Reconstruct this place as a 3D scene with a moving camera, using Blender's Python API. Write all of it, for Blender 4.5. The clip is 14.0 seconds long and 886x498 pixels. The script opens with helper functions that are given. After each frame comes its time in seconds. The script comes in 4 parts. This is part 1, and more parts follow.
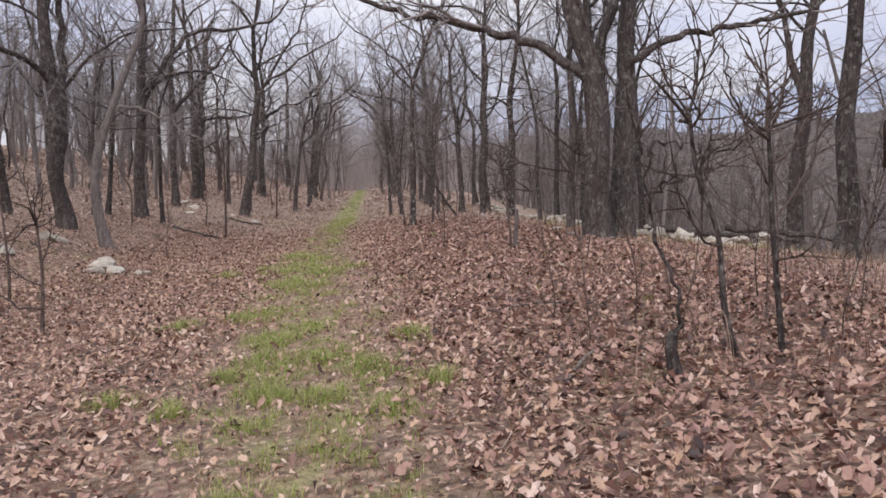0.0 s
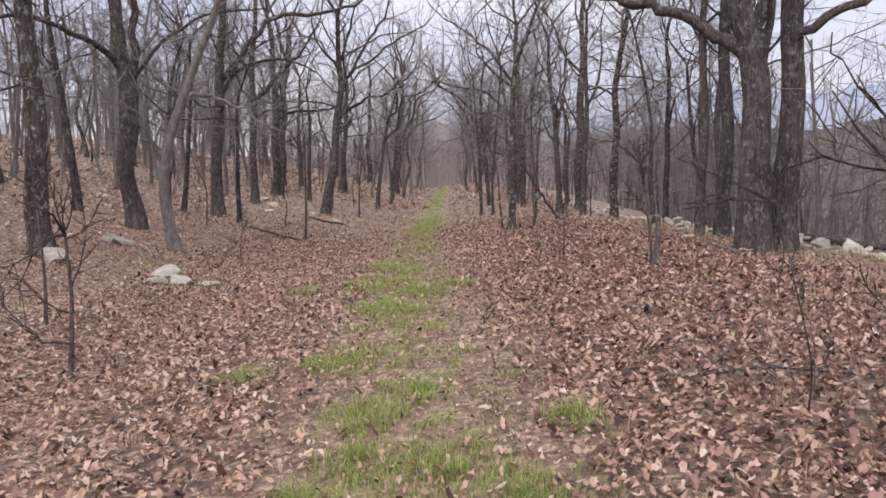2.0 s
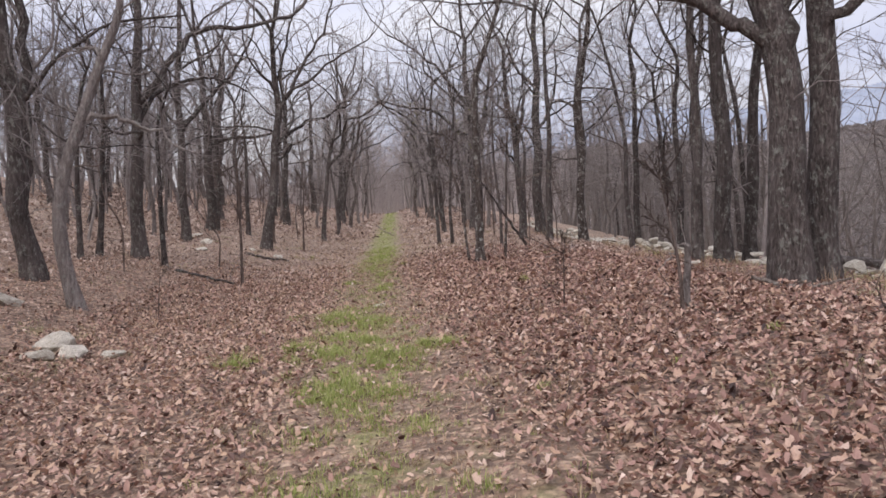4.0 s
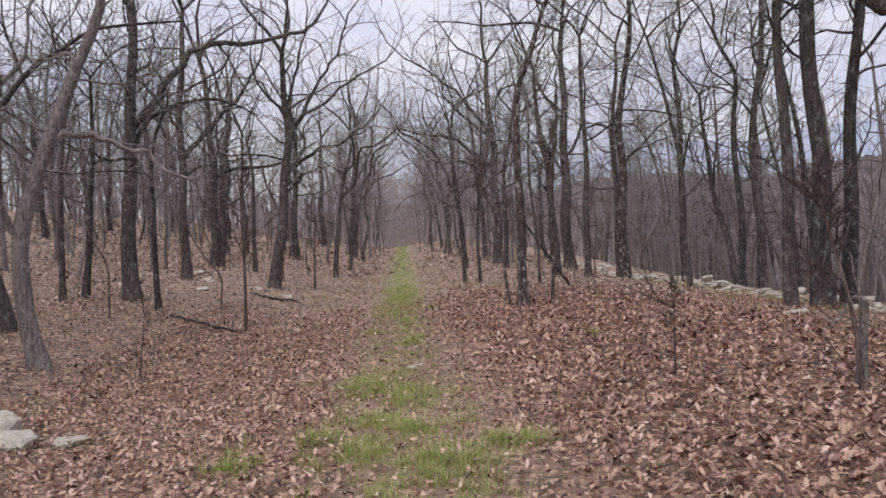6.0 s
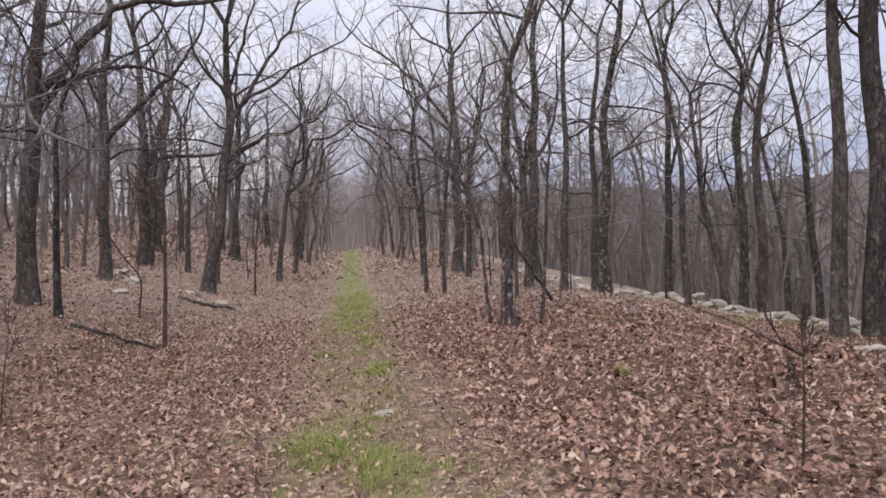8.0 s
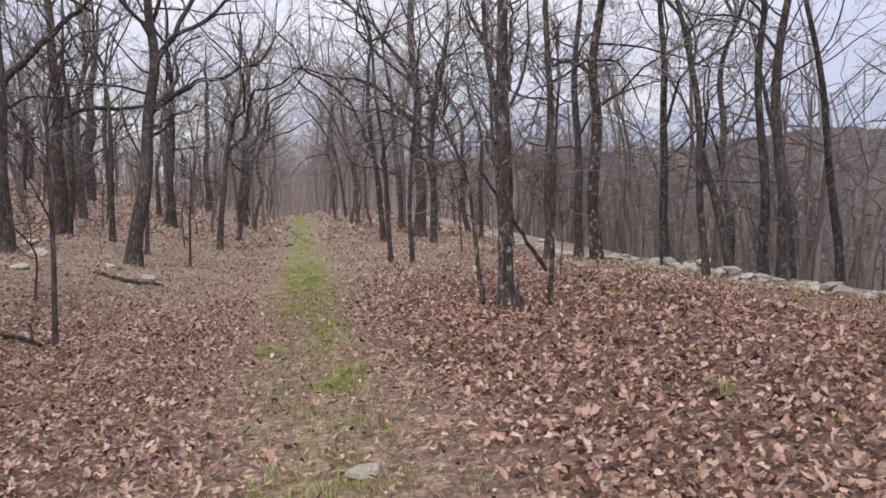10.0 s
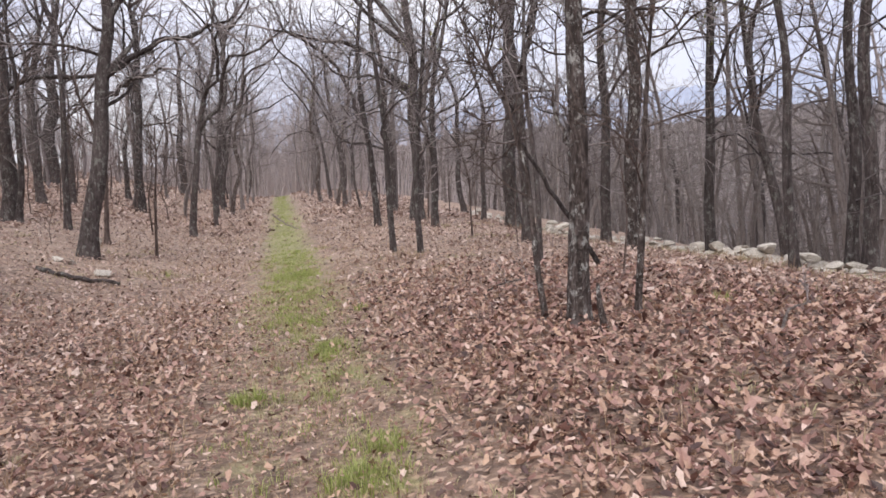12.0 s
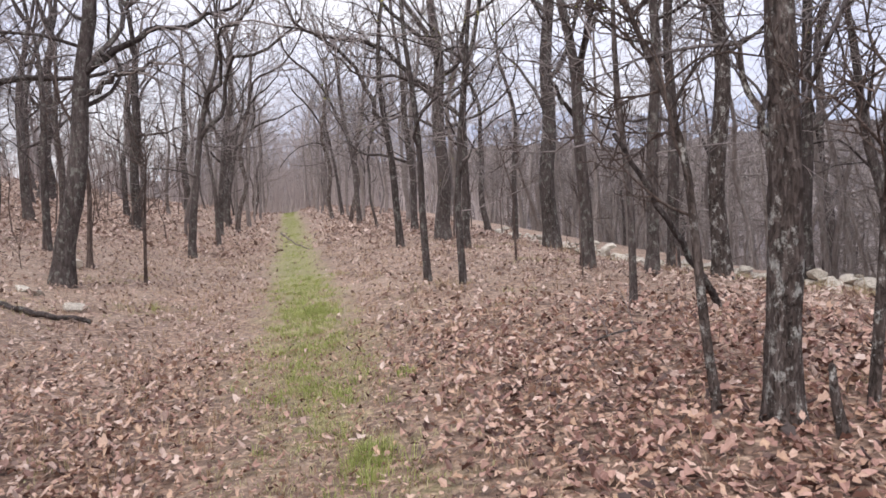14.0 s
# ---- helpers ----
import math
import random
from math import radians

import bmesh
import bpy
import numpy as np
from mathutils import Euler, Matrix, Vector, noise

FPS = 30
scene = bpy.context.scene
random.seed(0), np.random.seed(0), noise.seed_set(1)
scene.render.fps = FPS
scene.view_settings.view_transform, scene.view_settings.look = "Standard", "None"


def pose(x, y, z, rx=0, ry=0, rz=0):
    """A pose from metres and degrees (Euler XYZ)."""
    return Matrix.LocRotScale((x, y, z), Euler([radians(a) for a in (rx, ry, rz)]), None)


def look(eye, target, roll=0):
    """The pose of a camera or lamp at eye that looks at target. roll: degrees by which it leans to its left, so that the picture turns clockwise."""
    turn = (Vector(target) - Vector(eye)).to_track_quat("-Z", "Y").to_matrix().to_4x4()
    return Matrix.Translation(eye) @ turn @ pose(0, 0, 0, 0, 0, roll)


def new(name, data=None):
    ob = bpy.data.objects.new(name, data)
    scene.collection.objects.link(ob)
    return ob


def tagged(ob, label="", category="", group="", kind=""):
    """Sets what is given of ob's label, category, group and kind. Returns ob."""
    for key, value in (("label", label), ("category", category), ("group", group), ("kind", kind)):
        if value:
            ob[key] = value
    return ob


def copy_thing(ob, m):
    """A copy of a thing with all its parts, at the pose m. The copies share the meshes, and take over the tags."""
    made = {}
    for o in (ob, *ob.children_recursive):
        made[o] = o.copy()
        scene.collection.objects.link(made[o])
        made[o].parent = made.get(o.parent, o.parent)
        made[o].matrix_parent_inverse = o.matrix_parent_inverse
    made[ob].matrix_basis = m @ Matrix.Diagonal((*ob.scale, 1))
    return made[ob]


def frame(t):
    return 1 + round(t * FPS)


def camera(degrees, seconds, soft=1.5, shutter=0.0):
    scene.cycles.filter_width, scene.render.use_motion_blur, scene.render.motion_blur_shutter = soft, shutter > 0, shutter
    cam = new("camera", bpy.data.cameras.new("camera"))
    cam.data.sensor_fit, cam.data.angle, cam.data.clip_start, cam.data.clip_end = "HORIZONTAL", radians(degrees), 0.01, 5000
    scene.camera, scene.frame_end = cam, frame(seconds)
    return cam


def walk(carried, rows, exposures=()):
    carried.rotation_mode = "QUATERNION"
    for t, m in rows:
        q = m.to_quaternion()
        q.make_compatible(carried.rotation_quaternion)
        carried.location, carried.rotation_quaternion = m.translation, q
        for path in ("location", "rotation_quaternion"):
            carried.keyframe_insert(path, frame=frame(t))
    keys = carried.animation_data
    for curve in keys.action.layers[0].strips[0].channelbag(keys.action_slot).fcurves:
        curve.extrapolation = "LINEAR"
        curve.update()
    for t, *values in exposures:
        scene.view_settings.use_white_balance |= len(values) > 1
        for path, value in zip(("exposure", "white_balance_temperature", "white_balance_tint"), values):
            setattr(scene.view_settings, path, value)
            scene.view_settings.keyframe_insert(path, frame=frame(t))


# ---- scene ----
cam = camera(60.3, 14.0, soft=1.6)
PATH = [
    (0, (0.057, 0.745, 1.279), (0.024, 2.74, 1.142), -0.7),
    (0.5, (-0.154, 1.329, 1.247), (-0.301, 3.321, 1.154), 1.5),
    (1, (-0.321, 1.911, 1.327), (-0.53, 3.896, 1.204), 1.4),
    (1.5, (-0.502, 2.448, 1.352), (-0.713, 4.433, 1.214), 1.3),
    (2, (-0.612, 3.052, 1.372), (-0.845, 5.033, 1.227), -0.2),
    (2.5, (-0.782, 3.614, 1.4), (-0.956, 5.605, 1.315), -1.7),
    (3, (-0.85, 4.24, 1.387), (-0.977, 6.233, 1.271), -1.5),
    (3.2, (-0.917, 4.481, 1.431), (-1.034, 6.475, 1.315), -1.9),
    (5.3, (-1.47, 6.999, 1.51), (-1.552, 8.997, 1.491), -2.5),
    (5.5, (-1.542, 7.212, 1.534), (-1.635, 9.21, 1.504), -2.8),
    (6, (-1.782, 7.761, 1.576), (-1.892, 9.758, 1.578), -2.6),
    (6.5, (-1.958, 8.389, 1.581), (-2.074, 10.383, 1.668), -2.8),
    (7, (-2.1, 8.958, 1.572), (-2.144, 10.958, 1.577), -2.8),
    (7.5, (-2.133, 9.58, 1.56), (-2.07, 11.579, 1.554), -1.2),
    (8, (-2.287, 10.254, 1.584), (-2.254, 12.254, 1.597), -0.7),
    (8.5, (-2.343, 10.928, 1.584), (-2.285, 12.927, 1.567), -0.7),
    (8.7, (-2.368, 11.209, 1.597), (-2.305, 13.207, 1.547), -1.0),
    (10.8, (-2.738, 13.972, 1.565), (-2.525, 15.958, 1.455), -1.6),
    (11, (-2.773, 14.236, 1.58), (-2.569, 16.221, 1.454), -2.1),
    (11.5, (-2.88, 14.886, 1.565), (-2.676, 16.87, 1.414), -1.7),
    (12, (-2.952, 15.572, 1.585), (-2.744, 17.556, 1.448), -1.9),
    (12.5, (-3.106, 16.211, 1.605), (-2.902, 18.195, 1.455), -2.4),
    (13, (-3.122, 16.849, 1.635), (-2.91, 18.834, 1.514), -3.4),
    (13.5, (-3.235, 17.485, 1.629), (-3.043, 19.471, 1.503), -2.5),
    (14, (-3.26, 18.156, 1.621), (-3.069, 20.145, 1.527), -1.8),
]
walk(cam, [(t, look(eye, target, roll)) for t, eye, target, roll in PATH], [(0, 0.56), (0.5, 0.63), (3, 0.69), (5.5, 0.44), (6, 0.48), (6.5, 0.28), (7, 0.28), (7.5, 0.48), (8, 0.56), (8.5, 0.48), (11, 0.8), (14, 1.0)])

# ---- light ----
sky_world = bpy.data.worlds.new("overcast_sky")
sky_world.use_nodes = True
scene.world = sky_world
wn, wl = sky_world.node_tree.nodes, sky_world.node_tree.links
sky = wn.new("ShaderNodeTexSky")
sky.sky_type, sky.sun_disc = "NISHITA", False
sky.sun_elevation, sky.sun_rotation = radians(48), radians(150)
sky.air_density, sky.dust_density = 1.0, 3.0
wco = wn.new("ShaderNodeTexCoord")
wmap = wn.new("ShaderNodeMapping")
wmap.inputs["Scale"].default_value = (1.0, 1.0, 2.6)
wno = wn.new("ShaderNodeTexNoise")
wno.inputs["Scale"].default_value, wno.inputs["Detail"].default_value = 2.6, 6.0
wramp = wn.new("ShaderNodeValToRGB")
wramp.color_ramp.elements[0].position, wramp.color_ramp.elements[1].position = 0.36, 0.66
wramp.color_ramp.elements[0].color = (0.68, 0.70, 0.90, 1)
wramp.color_ramp.elements[1].color = (0.97, 0.955, 1.02, 1)
wsc = wn.new("ShaderNodeVectorMath")
wsc.operation = "SCALE"
wsep = wn.new("ShaderNodeSeparateXYZ")
wup = wn.new("ShaderNodeMath")
wup.operation, wup.use_clamp = "MAXIMUM", False
wup.inputs[1].default_value = 0.0
wlum = wn.new("ShaderNodeMath")
wlum.operation = "MULTIPLY_ADD"
wlum.inputs[1].default_value, wlum.inputs[2].default_value = 6.1, 5.65
wl.new(wco.outputs["Generated"], wsep.inputs[0])
wl.new(wsep.outputs["Z"], wup.inputs[0])
wl.new(wup.outputs[0], wlum.inputs[0])
wl.new(wlum.outputs[0], wsc.inputs["Scale"])
wmix = wn.new("ShaderNodeMix")
wmix.data_type = "RGBA"
wmix.inputs["Factor"].default_value = 0.88
wl.new(wco.outputs["Generated"], wmap.inputs["Vector"])
wl.new(wmap.outputs["Vector"], wno.inputs["Vector"])
wl.new(wno.outputs["Fac"], wramp.inputs["Fac"])
wl.new(wramp.outputs["Color"], wsc.inputs[0])
wl.new(sky.outputs["Color"], wmix.inputs["A"])
wl.new(wsc.outputs["Vector"], wmix.inputs["B"])
wbg = wn["Background"]
wl.new(wmix.outputs["Result"], wbg.inputs["Color"])
wbg.inputs["Strength"].default_value = 0.1
sun = new("sun", bpy.data.lights.new("sun", "SUN"))
sun.data.energy, sun.data.angle, sun.data.color = 1.5, radians(40), (1.0, 0.95, 0.9)
sun.matrix_world = look((0, 0, 30), (9.5, 16.5, 5))


# ---- materials ----
def shader(name, rough=0.9, spec=0.3):
    m = bpy.data.materials.new(name)
    m.use_nodes = True
    b = m.node_tree.nodes["Principled BSDF"]
    b.inputs["Roughness"].default_value = rough
    b.inputs["Specular IOR Level"].default_value = spec
    return m, m.node_tree.nodes, m.node_tree.links, b


def coords(n, l, scale=(1, 1, 1), kind="Object"):
    c, mp = n.new("ShaderNodeTexCoord"), n.new("ShaderNodeMapping")
    mp.inputs["Scale"].default_value = scale
    l.new(c.outputs[kind], mp.inputs["Vector"])
    return mp.outputs["Vector"]


def noise_node(n, l, vec, scale, detail=5.0, rough=0.6):
    t = n.new("ShaderNodeTexNoise")
    t.inputs["Scale"].default_value, t.inputs["Detail"].default_value, t.inputs["Roughness"].default_value = scale, detail, rough
    l.new(vec, t.inputs["Vector"])
    return t.outputs["Fac"]


def ramp(n, l, fac, stops):
    r = n.new("ShaderNodeValToRGB")
    e = r.color_ramp.elements
    while len(e) < len(stops):
        e.new(0.5)
    for el, (p, c) in zip(e, stops):
        el.position, el.color = p, (*c, 1)
    l.new(fac, r.inputs["Fac"])
    return r.outputs["Color"]


def mixed(n, l, fac, a, b, mode="MIX"):
    m = n.new("ShaderNodeMix")
    m.data_type, m.blend_type = "RGBA", mode
    for sock, v in ((m.inputs["Factor"], fac), (m.inputs["A"], a), (m.inputs["B"], b)):
        if isinstance(v, (int, float)):
            sock.default_value = v
        elif isinstance(v, tuple):
            sock.default_value = (*v, 1)
        else:
            l.new(v, sock)
    return m.outputs["Result"]


def maths(n, l, op, a, b=0.0, clamp=False):
    m = n.new("ShaderNodeMath")
    m.operation, m.use_clamp = op, clamp
    for i, v in ((0, a), (1, b)):
        if isinstance(v, (int, float)):
            m.inputs[i].default_value = v
        else:
            l.new(v, m.inputs[i])
    return m.outputs[0]


def bumped(n, l, b, height, strength, distance):
    u = n.new("ShaderNodeBump")
    u.inputs["Strength"].default_value, u.inputs["Distance"].default_value = strength, distance
    l.new(height, u.inputs["Height"])
    l.new(u.outputs["Normal"], b.inputs["Normal"])


def bark(name, dark, mid, pale, lichen, amount, split=0.25):
    m, n, l, b = shader(name, 0.95, 0.15)
    v = coords(n, l, (1, 1, 0.2))
    ridges = noise_node(n, l, v, 24, 7, 0.7)
    cracks = maths(n, l, "MULTIPLY", maths(n, l, "SUBTRACT", noise_node(n, l, coords(n, l, (1, 1, 0.3)), 55, 4, 0.6), 0.36), 7.0, True)
    broad = noise_node(n, l, coords(n, l, (1, 1, 0.5)), 2.2, 3)
    col = ramp(n, l, ridges, [(0.33, dark), (0.5, mid), (0.68, pale)])
    col = mixed(n, l, 0.3, col, ramp(n, l, broad, [(0.3, dark), (0.7, pale)]))
    col = mixed(n, l, maths(n, l, "MULTIPLY", maths(n, l, "SUBTRACT", 1.0, cracks), split), col, dark)
    info = n.new("ShaderNodeObjectInfo")
    tone = ramp(n, l, info.outputs["Random"], [(0.0, (0.72, 0.7, 0.7)), (1.0, (1.3, 1.27, 1.25))])
    col = mixed(n, l, 1.0, col, tone, "MULTIPLY")
    spots = noise_node(n, l, coords(n, l, (1, 1, 0.7)), 10.0, 8, 0.8)
    mask = maths(n, l, "MULTIPLY", maths(n, l, "SUBTRACT", spots, 0.53), 14.0, True)
    col = mixed(n, l, maths(n, l, "MULTIPLY", mask, amount), col, lichen)
    l.new(col, b.inputs["Base Color"])
    bumped(n, l, b, maths(n, l, "ADD", ridges, maths(n, l, "MULTIPLY", cracks, 0.5)), 1.0, 0.05)
    return m


BARK = bark("oak_bark", (0.03, 0.0245, 0.0235), (0.098, 0.081, 0.077), (0.2, 0.172, 0.166), (0.38, 0.39, 0.35), 0.5)
BARK_GREY = bark("grey_smooth_bark", (0.135, 0.112, 0.104), (0.26, 0.226, 0.214), (0.39, 0.348, 0.334), (0.42, 0.42, 0.39), 0.4)
BARK_LICHEN = bark("lichen_spotted_bark", (0.026, 0.020, 0.018), (0.11, 0.087, 0.078), (0.26, 0.22, 0.205), (0.50, 0.49, 0.46), 0.85, 0.3)
TWIG = bark("twig_bark", (0.19, 0.165, 0.162), (0.33, 0.293, 0.286), (0.46, 0.415, 0.405), (0.46, 0.45, 0.43), 0.25, 0.0)
# Bark colour lightened to stand in for haze over the distant trunks.
HAZE_BARK = bark("haze_paled_bark", (0.25, 0.215, 0.208), (0.4, 0.352, 0.342), (0.53, 0.475, 0.465), (0.5, 0.49, 0.47), 0.2, 0.0)
SHRUB = bark("shrub_bark", (0.06, 0.043, 0.038), (0.15, 0.113, 0.1), (0.28, 0.225, 0.2), (0.36, 0.34, 0.3), 0.2, 0.0)
DEADWOOD = bark("dead_wood", (0.10, 0.08, 0.07), (0.24, 0.2, 0.18), (0.42, 0.37, 0.33), (0.5, 0.48, 0.44), 0.3)


def ground_material():
    m, n, l, b = shader("leaf_strewn_ground", 0.7, 0.35)
    v = coords(n, l)
    sep = n.new("ShaderNodeSeparateXYZ")
    l.new(v, sep.inputs[0])
    x, y = sep.outputs["X"], sep.outputs["Y"]
    centre = maths(n, l, "ADD", maths(n, l, "MULTIPLY", y, -0.16), -0.05)
    centre = maths(n, l, "ADD", centre, maths(n, l, "MULTIPLY", maths(n, l, "MAXIMUM", maths(n, l, "SUBTRACT", y, 20.0), 0.0), 0.055))
    off = maths(n, l, "ABSOLUTE", maths(n, l, "SUBTRACT", x, centre))
    wob = noise_node(n, l, v, 1.1, 5)
    edge = maths(n, l, "ADD", off, maths(n, l, "MULTIPLY", maths(n, l, "SUBTRACT", wob, 0.5), maths(n, l, "SUBTRACT", 2.2, maths(n, l, "MULTIPLY", maths(n, l, "MULTIPLY", maths(n, l, "SUBTRACT", y, 22.0), 0.1, True), 1.3))))
    vor = n.new("ShaderNodeTexVoronoi")
    vor.inputs["Scale"].default_value = 17.0
    warp = n.new("ShaderNodeVectorMath")
    warp.operation = "ADD"
    wn3 = n.new("ShaderNodeTexNoise")
    wn3.inputs["Scale"].default_value = 9.0
    l.new(v, wn3.inputs["Vector"])
    ws = n.new("ShaderNodeVectorMath")
    ws.operation = "SCALE"
    ws.inputs["Scale"].default_value = 0.12
    l.new(wn3.outputs["Color"], ws.inputs[0])
    l.new(v, warp.inputs[0])
    l.new(ws.outputs["Vector"], warp.inputs[1])
    l.new(warp.outputs["Vector"], vor.inputs["Vector"])
    sepc = n.new("ShaderNodeSeparateColor")
    l.new(vor.outputs["Color"], sepc.inputs[0])
    leaf = ramp(n, l, sepc.outputs[0], [(0.0, (0.1, 0.058, 0.043)), (0.35, (0.28, 0.18, 0.135)), (0.7, (0.42, 0.285, 0.215)), (1.0, (0.57, 0.42, 0.33))])
    shade = ramp(n, l, noise_node(n, l, v, 1.3, 8, 0.75), [(0.32, (0.66, 0.66, 0.62)), (0.68, (1.2, 1.16, 1.1))])
    litter = mixed(n, l, 1.0, leaf, shade, "MULTIPLY")
    # Leaf mould at cell edges, darkened to paint in the shade between leaves.
    gap_shade = maths(n, l, "MULTIPLY", maths(n, l, "SUBTRACT", vor.outputs["Distance"], 0.3), 4.0, True)
    litter = mixed(n, l, maths(n, l, "MULTIPLY", gap_shade, 0.5), litter, (0.05, 0.032, 0.026))
    fine = noise_node(n, l, v, 38, 4, 0.7)
    soil = ramp(n, l, fine, [(0.25, (0.10, 0.066, 0.045)), (0.5, (0.25, 0.18, 0.125)), (0.75, (0.44, 0.34, 0.24))])
    green = ramp(n, l, fine, [(0.3, (0.16, 0.17, 0.055)), (0.7, (0.37, 0.37, 0.15))])
    worn = maths(n, l, "SUBTRACT", 1.0, maths(n, l, "MULTIPLY", maths(n, l, "SUBTRACT", edge, 0.55), 1.1, True), True)
    patch = maths(n, l, "MULTIPLY", maths(n, l, "SUBTRACT", noise_node(n, l, v, 2.3, 4), 0.5), 6.0, True)
    far = maths(n, l, "MULTIPLY", maths(n, l, "SUBTRACT", y, 23.5), 0.14, True)
    turf = maths(n, l, "MULTIPLY", maths(n, l, "MAXIMUM", patch, far), maths(n, l, "SUBTRACT", 1.0, maths(n, l, "MULTIPLY", maths(n, l, "SUBTRACT", edge, 0.22), 2.0, True)))
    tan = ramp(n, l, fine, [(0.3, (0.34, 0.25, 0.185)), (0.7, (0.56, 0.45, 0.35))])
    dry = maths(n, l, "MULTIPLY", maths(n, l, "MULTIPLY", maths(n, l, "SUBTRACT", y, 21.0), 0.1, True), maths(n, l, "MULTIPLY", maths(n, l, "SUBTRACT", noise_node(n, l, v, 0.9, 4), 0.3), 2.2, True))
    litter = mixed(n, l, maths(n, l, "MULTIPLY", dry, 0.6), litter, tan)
    col = mixed(n, l, maths(n, l, "MULTIPLY", worn, 0.22), litter, soil)
    col = mixed(n, l, maths(n, l, "MULTIPLY", turf, 0.7), col, green)
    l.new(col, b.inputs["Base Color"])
    bumped(n, l, b, maths(n, l, "ADD", vor.outputs["Distance"], fine), 0.8, 0.03)
    return m


def leaf_material(name, stops, through_light=0.15, gloss=0.65):
    m, n, l, b = shader(name, gloss, 0.5)
    g = n.new("ShaderNodeNewGeometry")
    col = ramp(n, l, g.outputs["Random Per Island"], stops)
    grain = ramp(n, l, noise_node(n, l, coords(n, l), 60, 3), [(0.3, (0.82, 0.82, 0.82)), (0.7, (1.12, 1.12, 1.12))])
    col = mixed(n, l, 1.0, col, grain, "MULTIPLY")
    l.new(col, b.inputs["Base Color"])
    t = n.new("ShaderNodeBsdfTranslucent")
    l.new(col, t.inputs["Color"])
    mx = n.new("ShaderNodeMixShader")
    mx.inputs[0].default_value = through_light
    l.new(b.outputs[0], mx.inputs[1])
    l.new(t.outputs[0], mx.inputs[2])
    l.new(mx.outputs[0], n["Material Output"].inputs["Surface"])
    return m


GROUND = ground_material()
LEAF = leaf_material("fallen_oak_leaf", [(0.0, (0.04, 0.019, 0.015)), (0.2, (0.16, 0.08, 0.06)), (0.4, (0.335, 0.194, 0.149)), (0.55, (0.455, 0.287, 0.23)), (0.7, (0.475, 0.315, 0.212)), (0.9, (0.535, 0.375, 0.292)), (1.0, (0.63, 0.485, 0.405))], 0.15, 0.55)
# Darker mix of the oak leaf colours, for the east side of the track.
LEAF_DEEP = leaf_material("darker_oak_leaf", [(0.0, (0.037, 0.017, 0.014)), (0.23, (0.15, 0.072, 0.055)), (0.43, (0.295, 0.163, 0.127)), (0.58, (0.40, 0.24, 0.195)), (0.72, (0.42, 0.268, 0.183)), (0.92, (0.49, 0.325, 0.255)), (1.0, (0.63, 0.475, 0.4))], 0.15, 0.52)
# Paler, greyer leaf mix for the farther litter and the rising slope.
LEAF_PALE = leaf_material("paler_oak_leaf", [(0.0, (0.1, 0.062, 0.05)), (0.3, (0.31, 0.212, 0.172)), (0.65, (0.46, 0.338, 0.28)), (1.0, (0.6, 0.475, 0.405))], 0.15, 0.6)
GRASS = leaf_material("spring_grass", [(0.0, (0.18, 0.23, 0.05)), (0.55, (0.37, 0.42, 0.125)), (0.85, (0.48, 0.485, 0.2)), (1.0, (0.53, 0.46, 0.28))], 0.4)
STRAW = leaf_material("dry_grass", [(0.0, (0.22, 0.13, 0.08)), (0.6, (0.40, 0.28, 0.18)), (1.0, (0.55, 0.43, 0.29))], 0.25)
OLIVE = leaf_material("pale_trodden_grass", [(0.0, (0.26, 0.22, 0.12)), (0.5, (0.40, 0.36, 0.20)), (1.0, (0.50, 0.46, 0.27))], 0.3)
STEMS = leaf_material("dead_weed_stalk", [(0.0, (0.12, 0.06, 0.05)), (0.6, (0.24, 0.14, 0.11)), (1.0, (0.38, 0.27, 0.2))], 0.1)
RUST = leaf_material("withered_fern", [(0.0, (0.20, 0.07, 0.035)), (1.0, (0.42, 0.19, 0.10))], 0.2)
BUD = leaf_material("young_leaf", [(0.0, (0.14, 0.17, 0.03)), (1.0, (0.36, 0.36, 0.10))], 0.35)


def stone_material():
    m, n, l, b = shader("lichened_fieldstone", 0.9, 0.3)
    v = coords(n, l)
    big, small = noise_node(n, l, v, 3.0, 5), noise_node(n, l, v, 24, 6, 0.7)
    col = ramp(n, l, big, [(0.3, (0.27, 0.235, 0.2)), (0.5, (0.5, 0.455, 0.395)), (0.72, (0.72, 0.675, 0.6))])
    col = mixed(n, l, 0.5, col, ramp(n, l, small, [(0.38, (0.2, 0.172, 0.145)), (0.58, (0.68, 0.63, 0.565))]))
    moss = maths(n, l, "MULTIPLY", maths(n, l, "SUBTRACT", noise_node(n, l, v, 5.5, 5), 0.56), 8.0, True)
    col = mixed(n, l, maths(n, l, "MULTIPLY", moss, 0.45), col, (0.15, 0.17, 0.07))
    info = n.new("ShaderNodeObjectInfo")
    col = mixed(n, l, 1.0, col, ramp(n, l, info.outputs["Random"], [(0.0, (0.75, 0.73, 0.7)), (1.0, (1.2, 1.2, 1.18))]), "MULTIPLY")
    l.new(col, b.inputs["Base Color"])
    bumped(n, l, b, small, 0.7, 0.03)
    return m


STONE = stone_material()


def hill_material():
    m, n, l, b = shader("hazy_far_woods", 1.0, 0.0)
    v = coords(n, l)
    # Aerial haze over the far ridge is painted into this blue-grey colour.
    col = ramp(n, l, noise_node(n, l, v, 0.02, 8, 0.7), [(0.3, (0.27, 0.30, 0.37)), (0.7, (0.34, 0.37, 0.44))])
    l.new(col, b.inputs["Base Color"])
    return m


HILL = hill_material()


